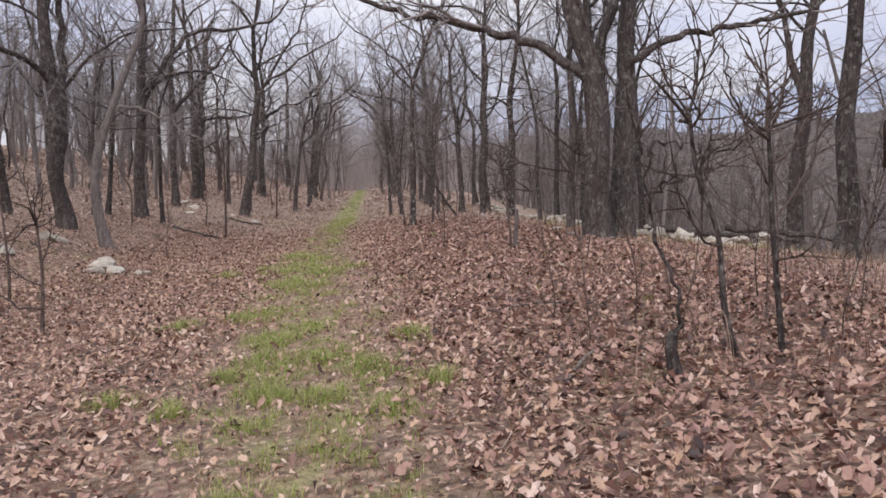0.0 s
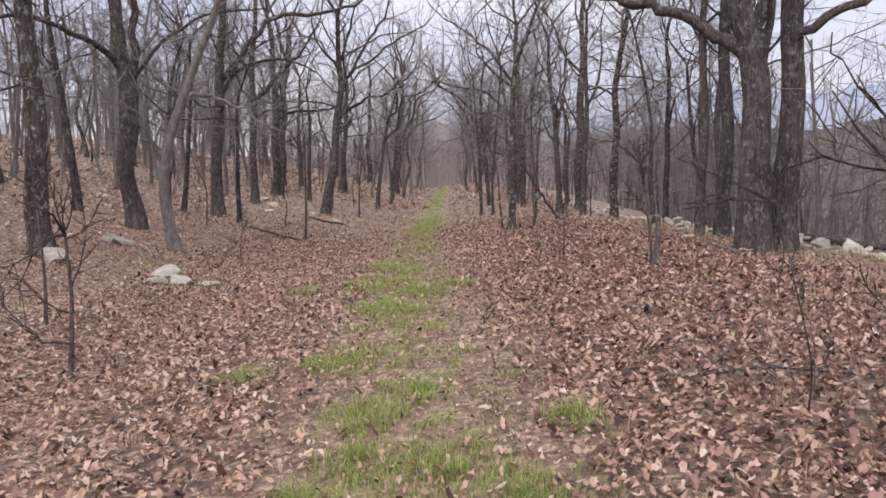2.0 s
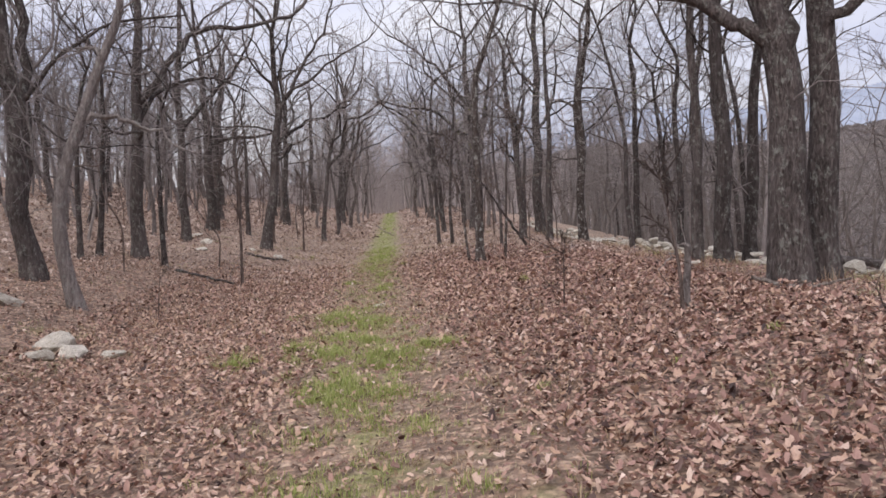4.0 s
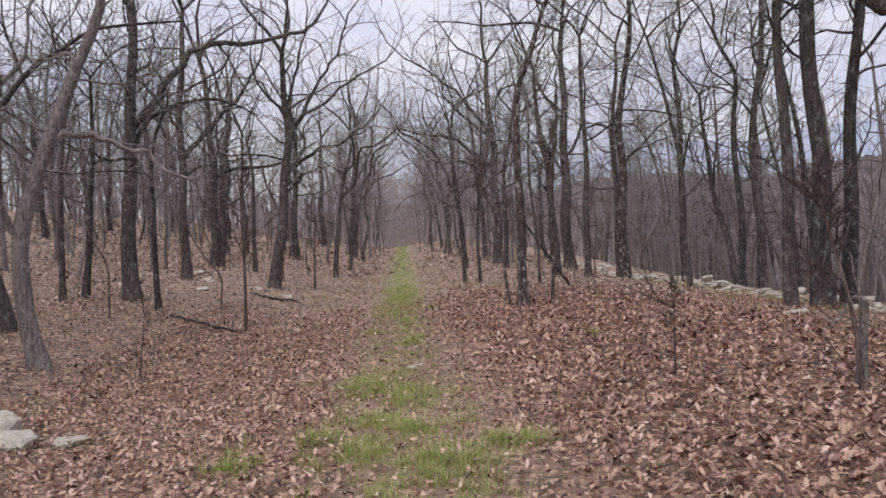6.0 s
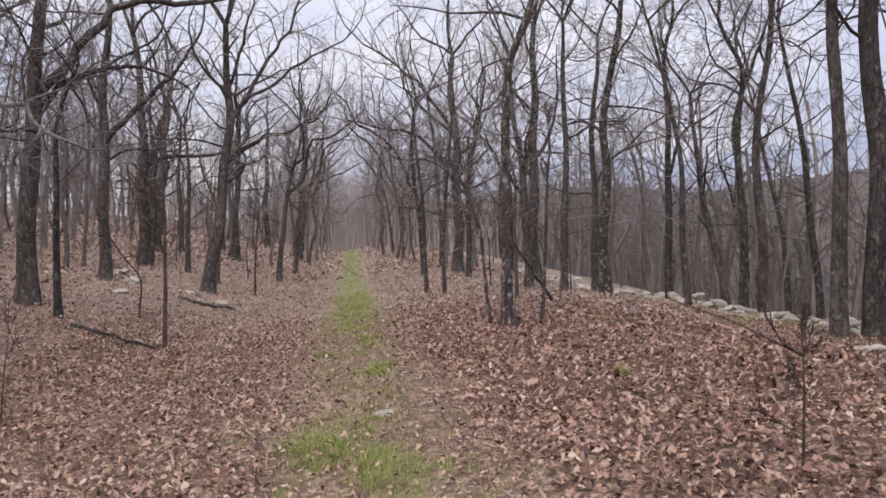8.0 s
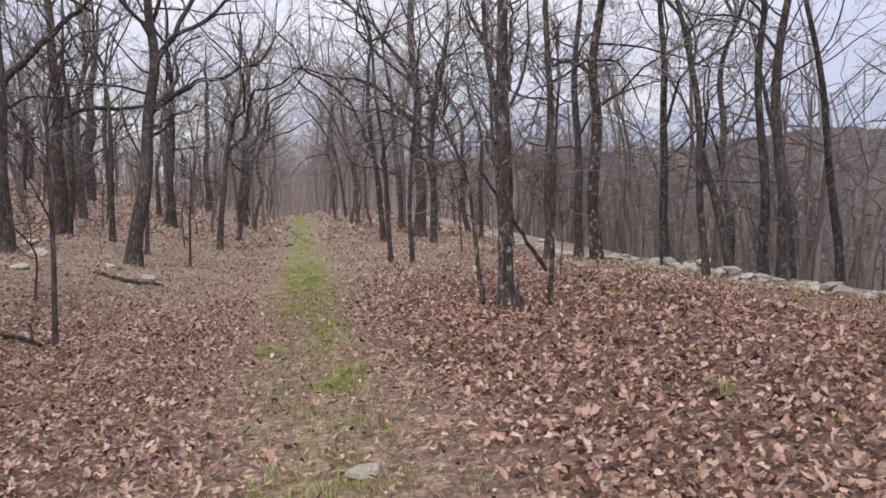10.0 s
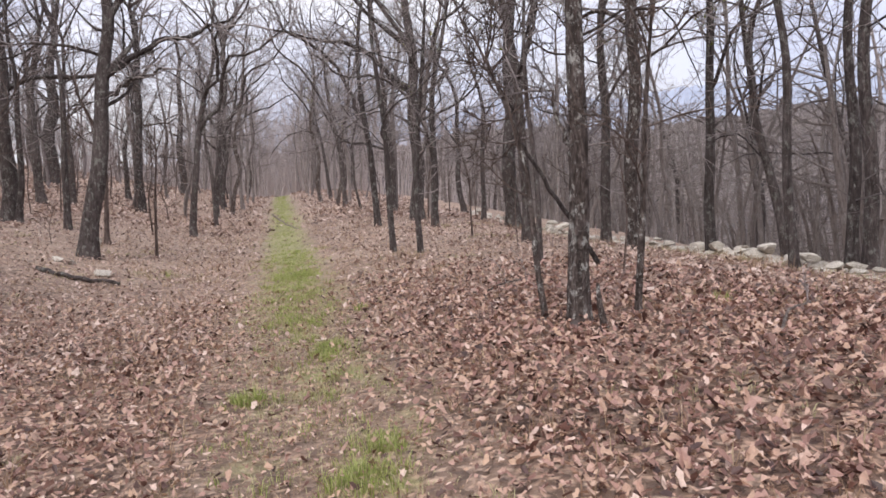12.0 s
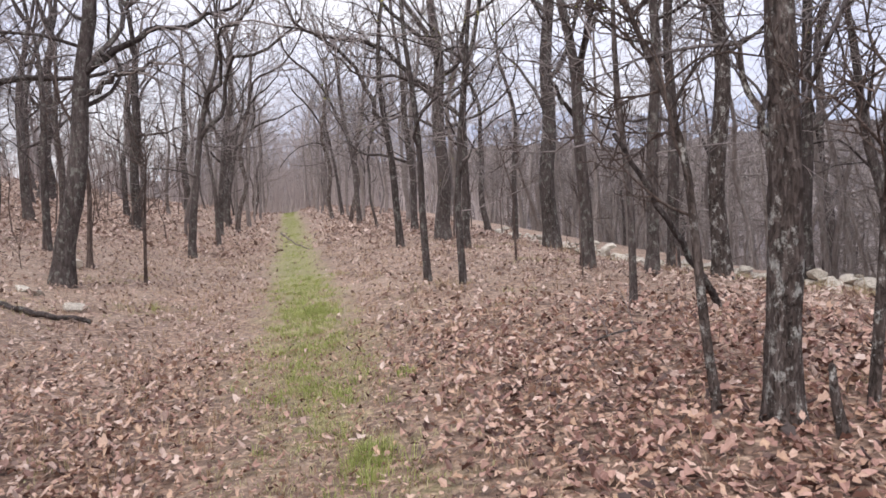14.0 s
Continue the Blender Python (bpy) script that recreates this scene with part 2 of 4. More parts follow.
def wooded_material():
    m, n, l, b = shader("bare_wooded_hillside", 1.0, 0.0)
    fine = noise_node(n, l, coords(n, l, (1, 1, 0.12)), 0.6, 8, 0.8)
    broad = noise_node(n, l, coords(n, l), 0.02, 4)
    col = ramp(n, l, fine, [(0.38, (0.09, 0.076, 0.072)), (0.62, (0.27, 0.238, 0.228))])
    col = mixed(n, l, 1.0, col, ramp(n, l, broad, [(0.35, (0.85, 0.85, 0.9)), (0.65, (1.15, 1.12, 1.05))]), "MULTIPLY")
    l.new(col, b.inputs["Base Color"])
    bumped(n, l, b, fine, 1.0, 2.0)
    return m


WOODED = wooded_material()

# ---- mesh helpers ----
rng = random.Random(11)


class Builder:
    """Gathers quads and triangles as arrays, and makes one mesh of them."""

    def __init__(self):
        self.v, self.f, self.n = [], [], 0

    def add(self, verts, faces):
        self.v.append(np.asarray(verts, float).reshape(-1, 3))
        self.f.append(np.asarray(faces, int) + self.n)
        self.n += len(self.v[-1])

    def mesh(self, name, smooth=True):
        me = bpy.data.meshes.new(name)
        if not self.n:
            return me
        v = np.concatenate(self.v)
        loops = np.concatenate([f.reshape(-1) for f in self.f])
        sizes = np.concatenate([np.full(len(f), f.shape[1]) for f in self.f])
        me.vertices.add(len(v))
        me.vertices.foreach_set("co", v.astype(np.float32).ravel())
        me.loops.add(len(loops))
        me.loops.foreach_set("vertex_index", loops.astype(np.int32))
        me.polygons.add(len(sizes))
        me.polygons.foreach_set("loop_start", np.concatenate([[0], np.cumsum(sizes)[:-1]]).astype(np.int32))
        me.polygons.foreach_set("use_smooth", np.full(len(sizes), smooth))
        me.update(calc_edges=True)
        return me


def part(name, data, material, parent=None, label="", smooth=True):
    me = data.mesh(name, smooth) if isinstance(data, Builder) else data
    me.materials.append(material)
    ob = new(name, me)
    ob.parent = parent
    return tagged(ob, label)


def tube(bld, path, radii, sides=6, lump=0.0, seed=0.0):
    """A tapering limb along a path; lump makes its surface uneven."""
    p, r = np.asarray(path, float), np.asarray(radii, float)
    t = np.gradient(p, axis=0)
    t /= np.linalg.norm(t, axis=1)[:, None] + 1e-9
    ref = np.array([1.0, 0.0, 0.0]) if abs(t[0][0]) < 0.8 else np.array([0.0, 1.0, 0.0])
    a = ref - t * (t @ ref)[:, None]
    a /= np.linalg.norm(a, axis=1)[:, None] + 1e-9
    b = np.cross(t, a)
    ang = np.arange(sides) * (2 * math.pi / sides)
    rr = np.repeat(r[:, None], sides, 1)
    if lump:
        k = np.arange(len(p))[:, None]
        rr = rr * (1 + lump * (np.sin(ang * 3 + seed + k * 0.35) * 0.5 + np.sin(ang * 5 + seed * 2 - k * 0.8) * 0.35 + np.sin(ang * 2 + k * 1.7 + seed) * 0.4))
    if sides >= 10:
        q = random.Random(int(seed * 100))
        rr = rr * np.array([[1 + q.gauss(0, 0.035) for _ in range(sides)] for _ in range(len(p))])
    ring = p[:, None, :] + rr[:, :, None] * (np.cos(ang)[None, :, None] * a[:, None, :] + np.sin(ang)[None, :, None] * b[:, None, :])
    i, j = np.meshgrid(np.arange(len(p) - 1), np.arange(sides), indexing="ij")
    j2 = (j + 1) % sides
    faces = np.stack([i * sides + j, i * sides + j2, (i + 1) * sides + j2, (i + 1) * sides + j], -1).reshape(-1, 4)
    bld.add(ring.reshape(-1, 3), faces)


def unit(v):
    return v / (np.linalg.norm(v) + 1e-9)


def rand_dir(r):
    return np.array([r.gauss(0, 1), r.gauss(0, 1), r.gauss(0, 1)])


def wander(r, p0, d, length, steps, crook, lift):
    """A sinuous line: the bend itself drifts, so that it swings instead of jittering."""
    pts, d = [np.array(p0, float)], unit(np.array(d, float))
    bend = rand_dir(r) * crook * 0.4
    for _ in range(steps):
        bend = bend * 0.35 + rand_dir(r) * crook * 0.62
        d = unit(d + bend + np.array([0, 0, lift]))
        pts.append(pts[-1] + d * (length / steps) * r.uniform(0.75, 1.25))
    return np.array(pts)


def off_axis(r, d, angle):
    side = unit(np.cross(d, rand_dir(r)))
    return unit(d * math.cos(angle) + side * math.sin(angle))


def at_path(p, f):
    x = f * (len(p) - 1)
    i = min(int(x), len(p) - 2)
    return p[i] + (p[i + 1] - p[i]) * (x - i), unit(p[i + 1] - p[i])


def spike(bld, p0, p1, r):
    """A bare twig: a three-sided point."""
    d = unit(p1 - p0)
    a = unit(np.cross(d, (0.3, 0.5, 0.81)))
    b = np.cross(d, a)
    bld.add([p0 + a * r, p0 - a * 0.5 * r + b * 0.87 * r, p0 - a * 0.5 * r - b * 0.87 * r, p1], [[0, 1, 3], [1, 2, 3], [2, 0, 3]])


FULL = ((11, 6, 3), (5, 3, 3), (7, 5, 3))
LITE = ((8, 4, 2), (4, 3, 3), (5, 4, 0))


def ramify(r, wood, bld, p0, d, length, radius, level, deep, crook=0.3, plan=FULL):
    """A crooked branch with its side branches and twigs; the thick wood is gathered apart."""
    if level >= 3:
        spike(bld, p0, p0 + unit(d) * length, max(radius, 0.003))
        return
    steps, sides, forks = plan[0][level], plan[1][level], plan[2][level]
    p = wander(r, p0, d, length, steps, crook * (0.85, 1.15, 1.1)[level], (0.07, 0.05, 0.05)[level])
    tube(wood if level == 0 else bld, p, np.linspace(radius, max(radius * 0.25, 0.003), len(p)), sides)
    if level >= deep:
        return
    for k in range(forks):
        f = 0.2 + 0.8 * (k + r.random()) / forks
        q, qd = at_path(p, min(f, 0.99))
        ramify(r, wood, bld, q, off_axis(r, qd, r.uniform(0.45, 1.05)), length * r.uniform(0.26, 0.48) * (1.2 - 0.5 * f) * (1.0, 1.05, 0.7)[level], max(radius * (1 - 0.6 * f) * r.uniform(0.45, 0.62), min((0.008, 0.0055, 0.0035)[level], radius * 0.7)), level + 1, deep, crook, plan)


def smooth_path(pts, n):
    """n points on a soft curve through the given ones."""
    p = np.array(pts, float)
    s = np.concatenate([[0], np.cumsum(np.linalg.norm(np.diff(p, axis=0), axis=1))])
    q = np.linspace(0, s[-1], n)
    out = np.stack([np.interp(q, s, p[:, k]) for k in range(3)], 1)
    for _ in range(2):
        out[1:-1] = 0.25 * out[:-2] + 0.5 * out[1:-1] + 0.25 * out[2:]
    return out


# ---- the lie of the land ----
def trail_x(y):
    return -0.05 - 0.16 * y + 0.055 * np.maximum(np.asarray(y, float) - 20, 0)


ACROSS = [-900, -60, -34, -28, -16, -8, -5.5, -3.5, -1.8, 0, 1.5, 3, 4.5, 6, 7.5, 9, 10.5, 15, 40, 90, 160, 2000]
RISE = [-60, 3.2, 4.9, 4.5, 2.55, 0.81, 0.5, 0.07, 0.05, 0.15, 0.35, 0.48, 0.53, 0.45, 0.32, 0.18, -0.04, -2.0, -14, -36, -50, -60]
TWIST = [0, 0.2, 0.2, 0.2, 0.24, 0.36, 0.43, 0.38, 0.19, 0.19, 0.26, 0.25, 0.13, 0.1, -0.05, 0.08, 0.1, 0.1, 0, 0, 0, 0]


def land(x, y):
    y = np.asarray(y, float)
    u = np.asarray(x, float) - trail_x(np.minimum(y, 150))
    s = np.clip((y - 20) / 12, -1.2, 1.2)
    z = np.interp(u, ACROSS, RISE) + np.interp(u, ACROSS, TWIST) * s
    z = z + np.clip(y - 34.4, 0, 40) * 0.04 - np.clip(y - 130, 0, 500) * 0.05
    return z + 0.018 * np.sin(x * 2.1 + 0.7 * y) * np.sin(y * 1.7 - 0.4 * x) + 0.012 * np.sin(x * 5.3) * np.sin(y * 4.7 + 1)


def spread(fine_a, fine_b, step, low, high):
    mid = list(np.arange(fine_a, fine_b, step))
    for sign, end, lim in ((1, fine_b, high), (-1, fine_a, low)):
        v, s = end, step
        while abs(v) < abs(lim):
            mid.append(v)
            s *= 1.25
            v += sign * s
        mid.append(lim)
    return np.unique(np.round(mid, 4))


def build_ground():
    us, ys = spread(-9, 11, 0.2, -900, 2000), spread(-2, 42, 0.2, -300, 2500)
    U, Y = np.meshgrid(us, ys)
    X = U + trail_x(np.minimum(Y, 150))
    Zv = land(X, Y)
    bld = Builder()
    nx, ny = len(us), len(ys)
    i, j = np.meshgrid(np.arange(ny - 1), np.arange(nx - 1), indexing="ij")
    f = np.stack([i * nx + j, i * nx + j + 1, (i + 1) * nx + j + 1, (i + 1) * nx + j], -1).reshape(-1, 4)
    bld.add(np.stack([X, Y, Zv], -1).reshape(-1, 3), f)
    ob = part("ground", bld, GROUND)
    tagged(ob, "woodland floor of brown oak leaves with a grassy track", "ground", kind="structure")


build_ground()


def ridge(rows, rough, material, label, low):
    bld = Builder()
    a = np.radians(np.linspace(-70, 100, 1500))
    jag = np.random.RandomState(int(rough))
    pts = []
    for k, (dist, base) in enumerate(rows):
        h = base + (0 if k == 0 else rough) * (np.sin(a * 9 + k) + 0.6 * np.sin(a * 21 + 2 * k) + 0.3 * np.sin(a * 47 + k) + 0.12 * np.sin(a * 170 + k) + 0.08 * np.sin(a * 331 + 3 * k) + jag.uniform(-0.2, 0.2, len(a)))
        h = rows[0][1] + (h - rows[0][1]) * (low + (1 - low) * np.clip((a + 0.1) / 0.3, 0, 1))
        pts.append(np.stack([np.sin(a) * dist, np.cos(a) * dist, h], 1))
    n = len(a)
    i, j = np.meshgrid(np.arange(len(rows) - 1), np.arange(n - 1), indexing="ij")
    bld.add(np.concatenate(pts), np.stack([i * n + j, i * n + j + 1, (i + 1) * n + j + 1, (i + 1) * n + j], -1).reshape(-1, 4))
    tagged(part("backdrop", bld, material), label, "hills", kind="structure")


def build_hills():
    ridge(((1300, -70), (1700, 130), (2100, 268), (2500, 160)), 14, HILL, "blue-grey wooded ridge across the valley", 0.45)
    ridge(((240, -62), (330, -1), (430, 38), (560, 22)), 3.0, WOODED, "grey-brown bare wooded hillside beyond the valley", 0.86)


build_hills()


# ---- trees ----
def tree(x, y, r, path=(), height=None, limbs=(), clear=0.36, deep=3, boughs=9, name="oak_tree", label="", material=None, snag=False, r_top=None, sink=0.0, sides=10, bushy=1.0, group="", seed=None, crook=0.4, twig=None, plan=FULL, buds=0, shoots=7, rings=0.3, clinging=0, swing=0.0):
    """A bare tree: trunk through the given offsets, hand-set limbs, and a crown of boughs and twigs."""
    q = random.Random(int(x * 131 + y * 977) if seed is None else seed)
    if y > 32 or x < -11.5 or x > 5:
        plan = LITE
    z = float(land(x, y)) - sink
    ob = new(name)
    ob.location = (x, y, z)
    material = material or BARK
    r *= 0.88
    H = height or min(13.0, 6.0 + 26 * r)
    pts = [np.array([0, 0, -0.25]), np.array([0, 0, 0.0])] + [np.array(p, float) for p in path]
    if not snag:
        d = unit(pts[-1] - pts[-2]) * 0.5 + np.array([0, 0, 0.5]) if path else np.array([0, 0, 1.0])
        while pts[-1][2] < H * 0.62:
            d = unit(d + rand_dir(q) * 0.2 + np.array([0, 0, 0.2]))
            pts.append(pts[-1] + d * 0.9)
    top = pts[-1][2]
    n = max(16, int(top / rings))
    sp = smooth_path(pts, n)
    sp[:, :2] += np.stack([np.sin(sp[:, 2] * 1.9 + x) * 0.25 * r, np.cos(sp[:, 2] * 1.5 + y) * 0.25 * r], 1) * np.clip(sp[:, 2], 0, 1)[:, None]
    hh = np.clip(sp[:, 2] / top, 0, 1)
    end = (r_top if r_top is not None else (0.6 * r if snag else 0.42 * r))
    rad = end + (r - end) * (1 - hh ** 1.3)
    rad = rad * (1 + (0.45 if r > 0.055 else 0.2) * np.exp(-np.clip(sp[:, 2], 0, None) / (1.4 * r + 0.03)))
    bld = Builder()
    tube(bld, sp, rad, sides, 0.07, x * 3 + y)
    if snag:
        bld.add(sp[-1] + np.array([[0, 0, rad[-1] * 0.9]] + [[math.cos(a) * rad[-1], math.sin(a) * rad[-1], 0] for a in np.linspace(0, 2 * math.pi, 7)[:-1]]), [[0, k, k % 6 + 1] for k in range(1, 7)])
    part("trunk", bld, material, ob)
    crown, slight = Builder(), r < 0.05
    for lr, lp in limbs:
        lb = Builder()
        p = smooth_path(lp, max(8, len(lp) * 3))
        p[1:-1] += np.array([rand_dir(q) * (0.018 + min(lr, 0.06) * 0.25) for _ in range(len(p) - 2)])
        if swing:
            k = np.linspace(0, 1, len(p))
            p += np.stack([np.sin(k * 9 + lr * 90), np.cos(k * 8 + lr * 60), np.sin(k * 11 + lr * 40)], 1) * (swing * np.sin(k * math.pi) ** 0.5)[:, None]
        tube(lb, p, np.linspace(lr, lr * 0.36, len(p)), 9, 0.06, lr * 40)
        part("limb", lb, material, ob)
        span = np.linalg.norm(p[-1] - p[0])
        ramify(q, crown, crown, p[-1], unit(p[-1] - p[-2]) + np.array([0, 0, 0.15]), span * 0.6 + 0.4, lr * 0.45, 1, deep, crook, plan)
        for k in range(int(5 * bushy)):
            b0, bd = at_path(p, 0.35 + 0.6 * (k + q.random()) / (5 * bushy))
            ramify(q, crown, crown, b0, off_axis(q, bd, q.uniform(0.6, 1.2)) + np.array([0, 0, 0.3]), span * q.uniform(0.25, 0.45) + 0.3, lr * 0.35, 1, deep, crook, plan)
    if not snag:
        for k in range(boughs):
            f = clear + (0.98 - clear) * (k + q.random()) / boughs
            p0, pd = at_path(sp, f)
            az = q.uniform(0, 2 * math.pi)
            rising = k % 3 == 1
            el = q.uniform(0.6, 1.05) if rising else q.uniform(-0.05, 0.65)
            d = np.array([math.cos(az) * math.cos(el), math.sin(az) * math.cos(el), math.sin(el)])
            thick = q.uniform(0.42, 0.58) if rising else q.uniform(0.22, 0.4)
            bough = Builder() if not slight else crown
            ramify(q, bough, crown, p0, d, (H * 0.4) * (1.1 - 0.5 * f) * q.uniform(0.7, 1.2), max(min(0.01, r * 0.5), r * (1.1 - 0.75 * f) * thick), 0, deep, crook, plan)
            if not slight:
                part("bough", bough, material, ob)
        turn = q.uniform(0, 6.28)
        for k in range(3):
            az = turn + k * 2.1 + q.uniform(-0.4, 0.4)
            sl = q.uniform(0.15, 0.5) if slight else q.uniform(0.4, 1.0)
            bough = Builder() if not slight else crown
            ramify(q, bough, crown, sp[-1] - np.array([0, 0, 0.05]), np.array([math.cos(az) * sl, math.sin(az) * sl, 1]), H * q.uniform(0.32, 0.45) * (0.7 if slight else 1.0), end * q.uniform(0.7, 0.95), 0, deep, crook * 0.8, plan)
            if not slight:
                part("bough", bough, material, ob)
    if not snag:
        for k in range(shoots):
            f = min(0.95, q.uniform(1.2, 6.8) / top)
            b0, bd = at_path(sp, f)
            ramify(q, crown, crown, b0, off_axis(q, bd, q.uniform(0.8, 1.5)) + np.array([0, 0, 0.1]), q.uniform(0.5, 1.2) if k % 3 == 0 or top < 3.5 else q.uniform(1.2, 2.6), q.uniform(0.008, 0.017), 2 if k % 3 == 0 else 1, 3, 0.42, LITE)
    if crown.n:
        part("crown", crown, twig or TWIG, ob, "bare twigs")
    if clinging:
        tips = np.concatenate(crown.v)
        tips = tips[(tips[:, 2] < 7) & (tips[:, 2] > 3)]
        lf = Builder()
        for _ in range(clinging):
            c1 = tips[q.randrange(len(tips))]
            a, b = unit(rand_dir(q) + np.array([0, 0, -1.2])), unit(rand_dir(q))
            w = q.uniform(0.025, 0.045)
            lf.add([c1, c1 + a * w + b * w * 0.6, c1 + a * w * 2.2, c1 + a * w - b * w * 0.6], [[0, 1, 2, 3]])
        part("withered_leaves", lf, LEAF, ob, "brown withered leaves still clinging")
    if buds:
        tips = np.concatenate(crown.v)
        tips = tips[tips[:, 2] < 6.5]
        lf = Builder()
        for _ in range(buds // 8):
            c0 = tips[q.randrange(len(tips))]
            for _ in range(8):
                c1 = c0 + rand_dir(q) * 0.09
                a, b = unit(rand_dir(q)), unit(rand_dir(q))
                w = q.uniform(0.012, 0.028)
                lf.add([c1, c1 + a * w + b * w * 0.6, c1 + a * w * 2.2, c1 + a * w - b * w * 0.6], [[0, 1, 2, 3]])
        part("young_leaves", lf, BUD, ob, "tiny yellow-green opening leaves")
    tagged(ob, label or "bare grey-brown oak rooted in brown leaf litter", "tree", group or "woodland trees")
    return ob


def stem(x, y, r, path, **kw):
    """A thin young tree or shrub stem."""
    a = dict(height=path[-1][2] + 1.2, boughs=6, clear=0.45, deep=2, name="sapling", label="thin bare sapling in the leaf litter", sides=6, shoots=2, crook=0.2, material=SHRUB, twig=SHRUB, group="saplings")
    a.update(kw)
    return tree(x, y, r, path, **a)


DARK = "tall dark-barked bare oak rooted in leaf litter"
SPOT = "bare oak with pale lichen patches on dark bark"
SLIM = "slender bare oak trunk at the edge of the slope"

# uphill side of the track
tree(-8.56, 14.65, 0.205, [(-0.04, -0.03, 1.34), (-0.09, -0.06, 3.3), (-0.1, -0.06, 4.26)], 12, label=SPOT, material=BARK_LICHEN)
tree(-11.97, 21.09, 0.12, [(-0.2, -0.12, 2.44), (-0.4, -0.24, 3.88), (-0.47, -0.28, 5.32)], 9, boughs=6)
tree(-9.6, 19.6, 0.22, [(-0.17, -0.09, 1.33), (-0.19, -0.1, 4.02), (-0.3, -0.16, 5.34)], 12,
     [(0.13, [(-0.17, -0.09, 1.3), (-0.02, -0.01, 2.2), (0.03, 0.01, 4.04), (0.05, 0.02, 5.6), (0.2, 0.1, 7.5)])], label="bare twin-stemmed oak with flared base in leaf litter")
tree(-7.55, 17.35, 0.13, [(-0.16, -0.04, 0.5), (-0.32, -0.06, 1.3), (-0.27, 0.0, 1.94), (0.2, 0.3, 3.24), (0.35, 0.4, 3.99), (0.64, 0.55, 4.77), (0.75, 0.6, 5.03)], 8.5,
     [(0.045, [(-0.3, -0.06, 1.8), (-0.5, -0.2, 2.3), (-0.55, -0.2, 3.1)]), (0.05, [(0.15, 0.25, 3.0), (0.5, 0.3, 3.15), (1.1, 0.3, 2.9), (1.7, 0.3, 2.5)])], boughs=6, clear=0.5, material=BARK_GREY, label="pale grey leaning tree with a bent trunk")
tree(-9.87, 24.73, 0.2, [(0.03, 0.02, 2.1), (0.13, 0.06, 4.08), (0.27, 0.13, 6.74)], 12,
     [(0.10, [(0.13, 0.06, 3.9), (0.35, 0.17, 4.22), (1.27, 0.6, 5.6), (1.52, 0.72, 5.96), (2.86, 1.36, 6.04), (4.04, 1.92, 6.62)])], label="dark-barked bare oak with a long arching limb")
tree(-8.75, 23.6, 0.075, [(-0.04, -0.02, 1.56), (-0.01, 0, 3.42)], 6.5, boughs=5, clear=0.5)
tree(-11.07, 31.0, 0.17, [(-0.01, 0, 3.46), (0, 0, 5.25), (0.23, 0.09, 8.47)], 11,
     [(0.09, [(0, 0, 3.6), (0.05, 0.02, 3.82), (0.76, 0.31, 4.71), (1.62, 0.65, 5.63), (2.34, 0.94, 6.94)])], label=DARK)
tree(-8.6, 31.9, 0.2, [(0.25, 0.1, 1.5), (0.53, 0.2, 3.95), (0.65, 0.25, 4.93)], 11,
     [(0.066, [(0.5, 0.2, 3.3), (0.58, 0.23, 3.42), (1.02, 0.4, 3.64), (1.56, 0.61, 3.92)]), (0.075, [(0.53, 0.2, 3.7), (0.65, 0.25, 3.86), (1.05, 0.41, 4.23), (1.86, 0.72, 4.55), (3.02, 1.17, 5.12)]),
      (0.075, [(0.6, 0.2, 4.7), (0.95, 0.3, 5.5), (1.7, 0.4, 6.5), (2.3, 0.5, 7.6), (2.7, 0.5, 8.8)]), (0.06, [(0.65, 0.2, 5.0), (0.6, 0.2, 6.2), (1.2, 0.1, 7.4), (1.5, 0.0, 8.9)]), (0.055, [(0.95, 0.3, 5.4), (2.0, 0.2, 6.1), (3.1, 0.0, 6.6), (4.2, -0.2, 7.3)])],
     bushy=2.0, swing=0.05,
     clear=0.42, label="leaning dark oak with burled foot and long side limbs")
stem(-9.03, 34.5, 0.07, [(0.06, 0.02, 0.87), (0.07, 0.02, 1.69)], height=4.5)
tree(-10.83, 24.49, 0.09, [(0.14, 0.08, 1.37), (0.25, 0.14, 3.34), (0.28, 0.15, 5.05)], 8, boughs=5)
tree(-10.79, 23.51, 0.08, [(0.02, 0.01, 1.39), (0.06, 0.03, 2.87)], 7, boughs=5)
tree(-12.44, 37.31, 0.23, [(0.09, 0.04, 1.62), (0.06, 0.02, 3.22), (0.02, 0.01, 4.81), (0.04, 0.02, 6.39)], 12, label=DARK)
tree(-12.09, 37.07, 0.10, [(0.17, 0.07, 1.63), (0.14, 0.06, 4.02)], 8, boughs=5)
tree(-18.83, 56.97, 0.40, [(0.23, 0.09, 4.04), (0.54, 0.2, 8.21)], 13, boughs=8, label="stout dark oak high on the wooded slope")
tree(-10.42, 35.94, 0.10, [(0.03, 0.01, 1.72), (0.05, 0.02, 3.24)], 7, boughs=5)
tree(-11.19, 45.33, 0.19, [(0.02, 0.01, 2.94), (0.24, 0.06, 5.79)], 11, boughs=7)
tree(-10.6, 58.0, 0.30, [(0.3, 0.06, 3.95), (0.68, 0.13, 8.27)], 12, boughs=8)
tree(-8.14, 43.64, 0.085, [(-0.07, -0.01, 1.7)], 6, boughs=6)
tree(-13.65, 52.36, 0.14, [(-0.11, -0.03, 2.3)], 9, boughs=6)
tree(-13.47, 63.1, 0.24, [(-0.18, -0.04, 2.62), (-0.04, -0.01, 5.39)], 12, boughs=7)
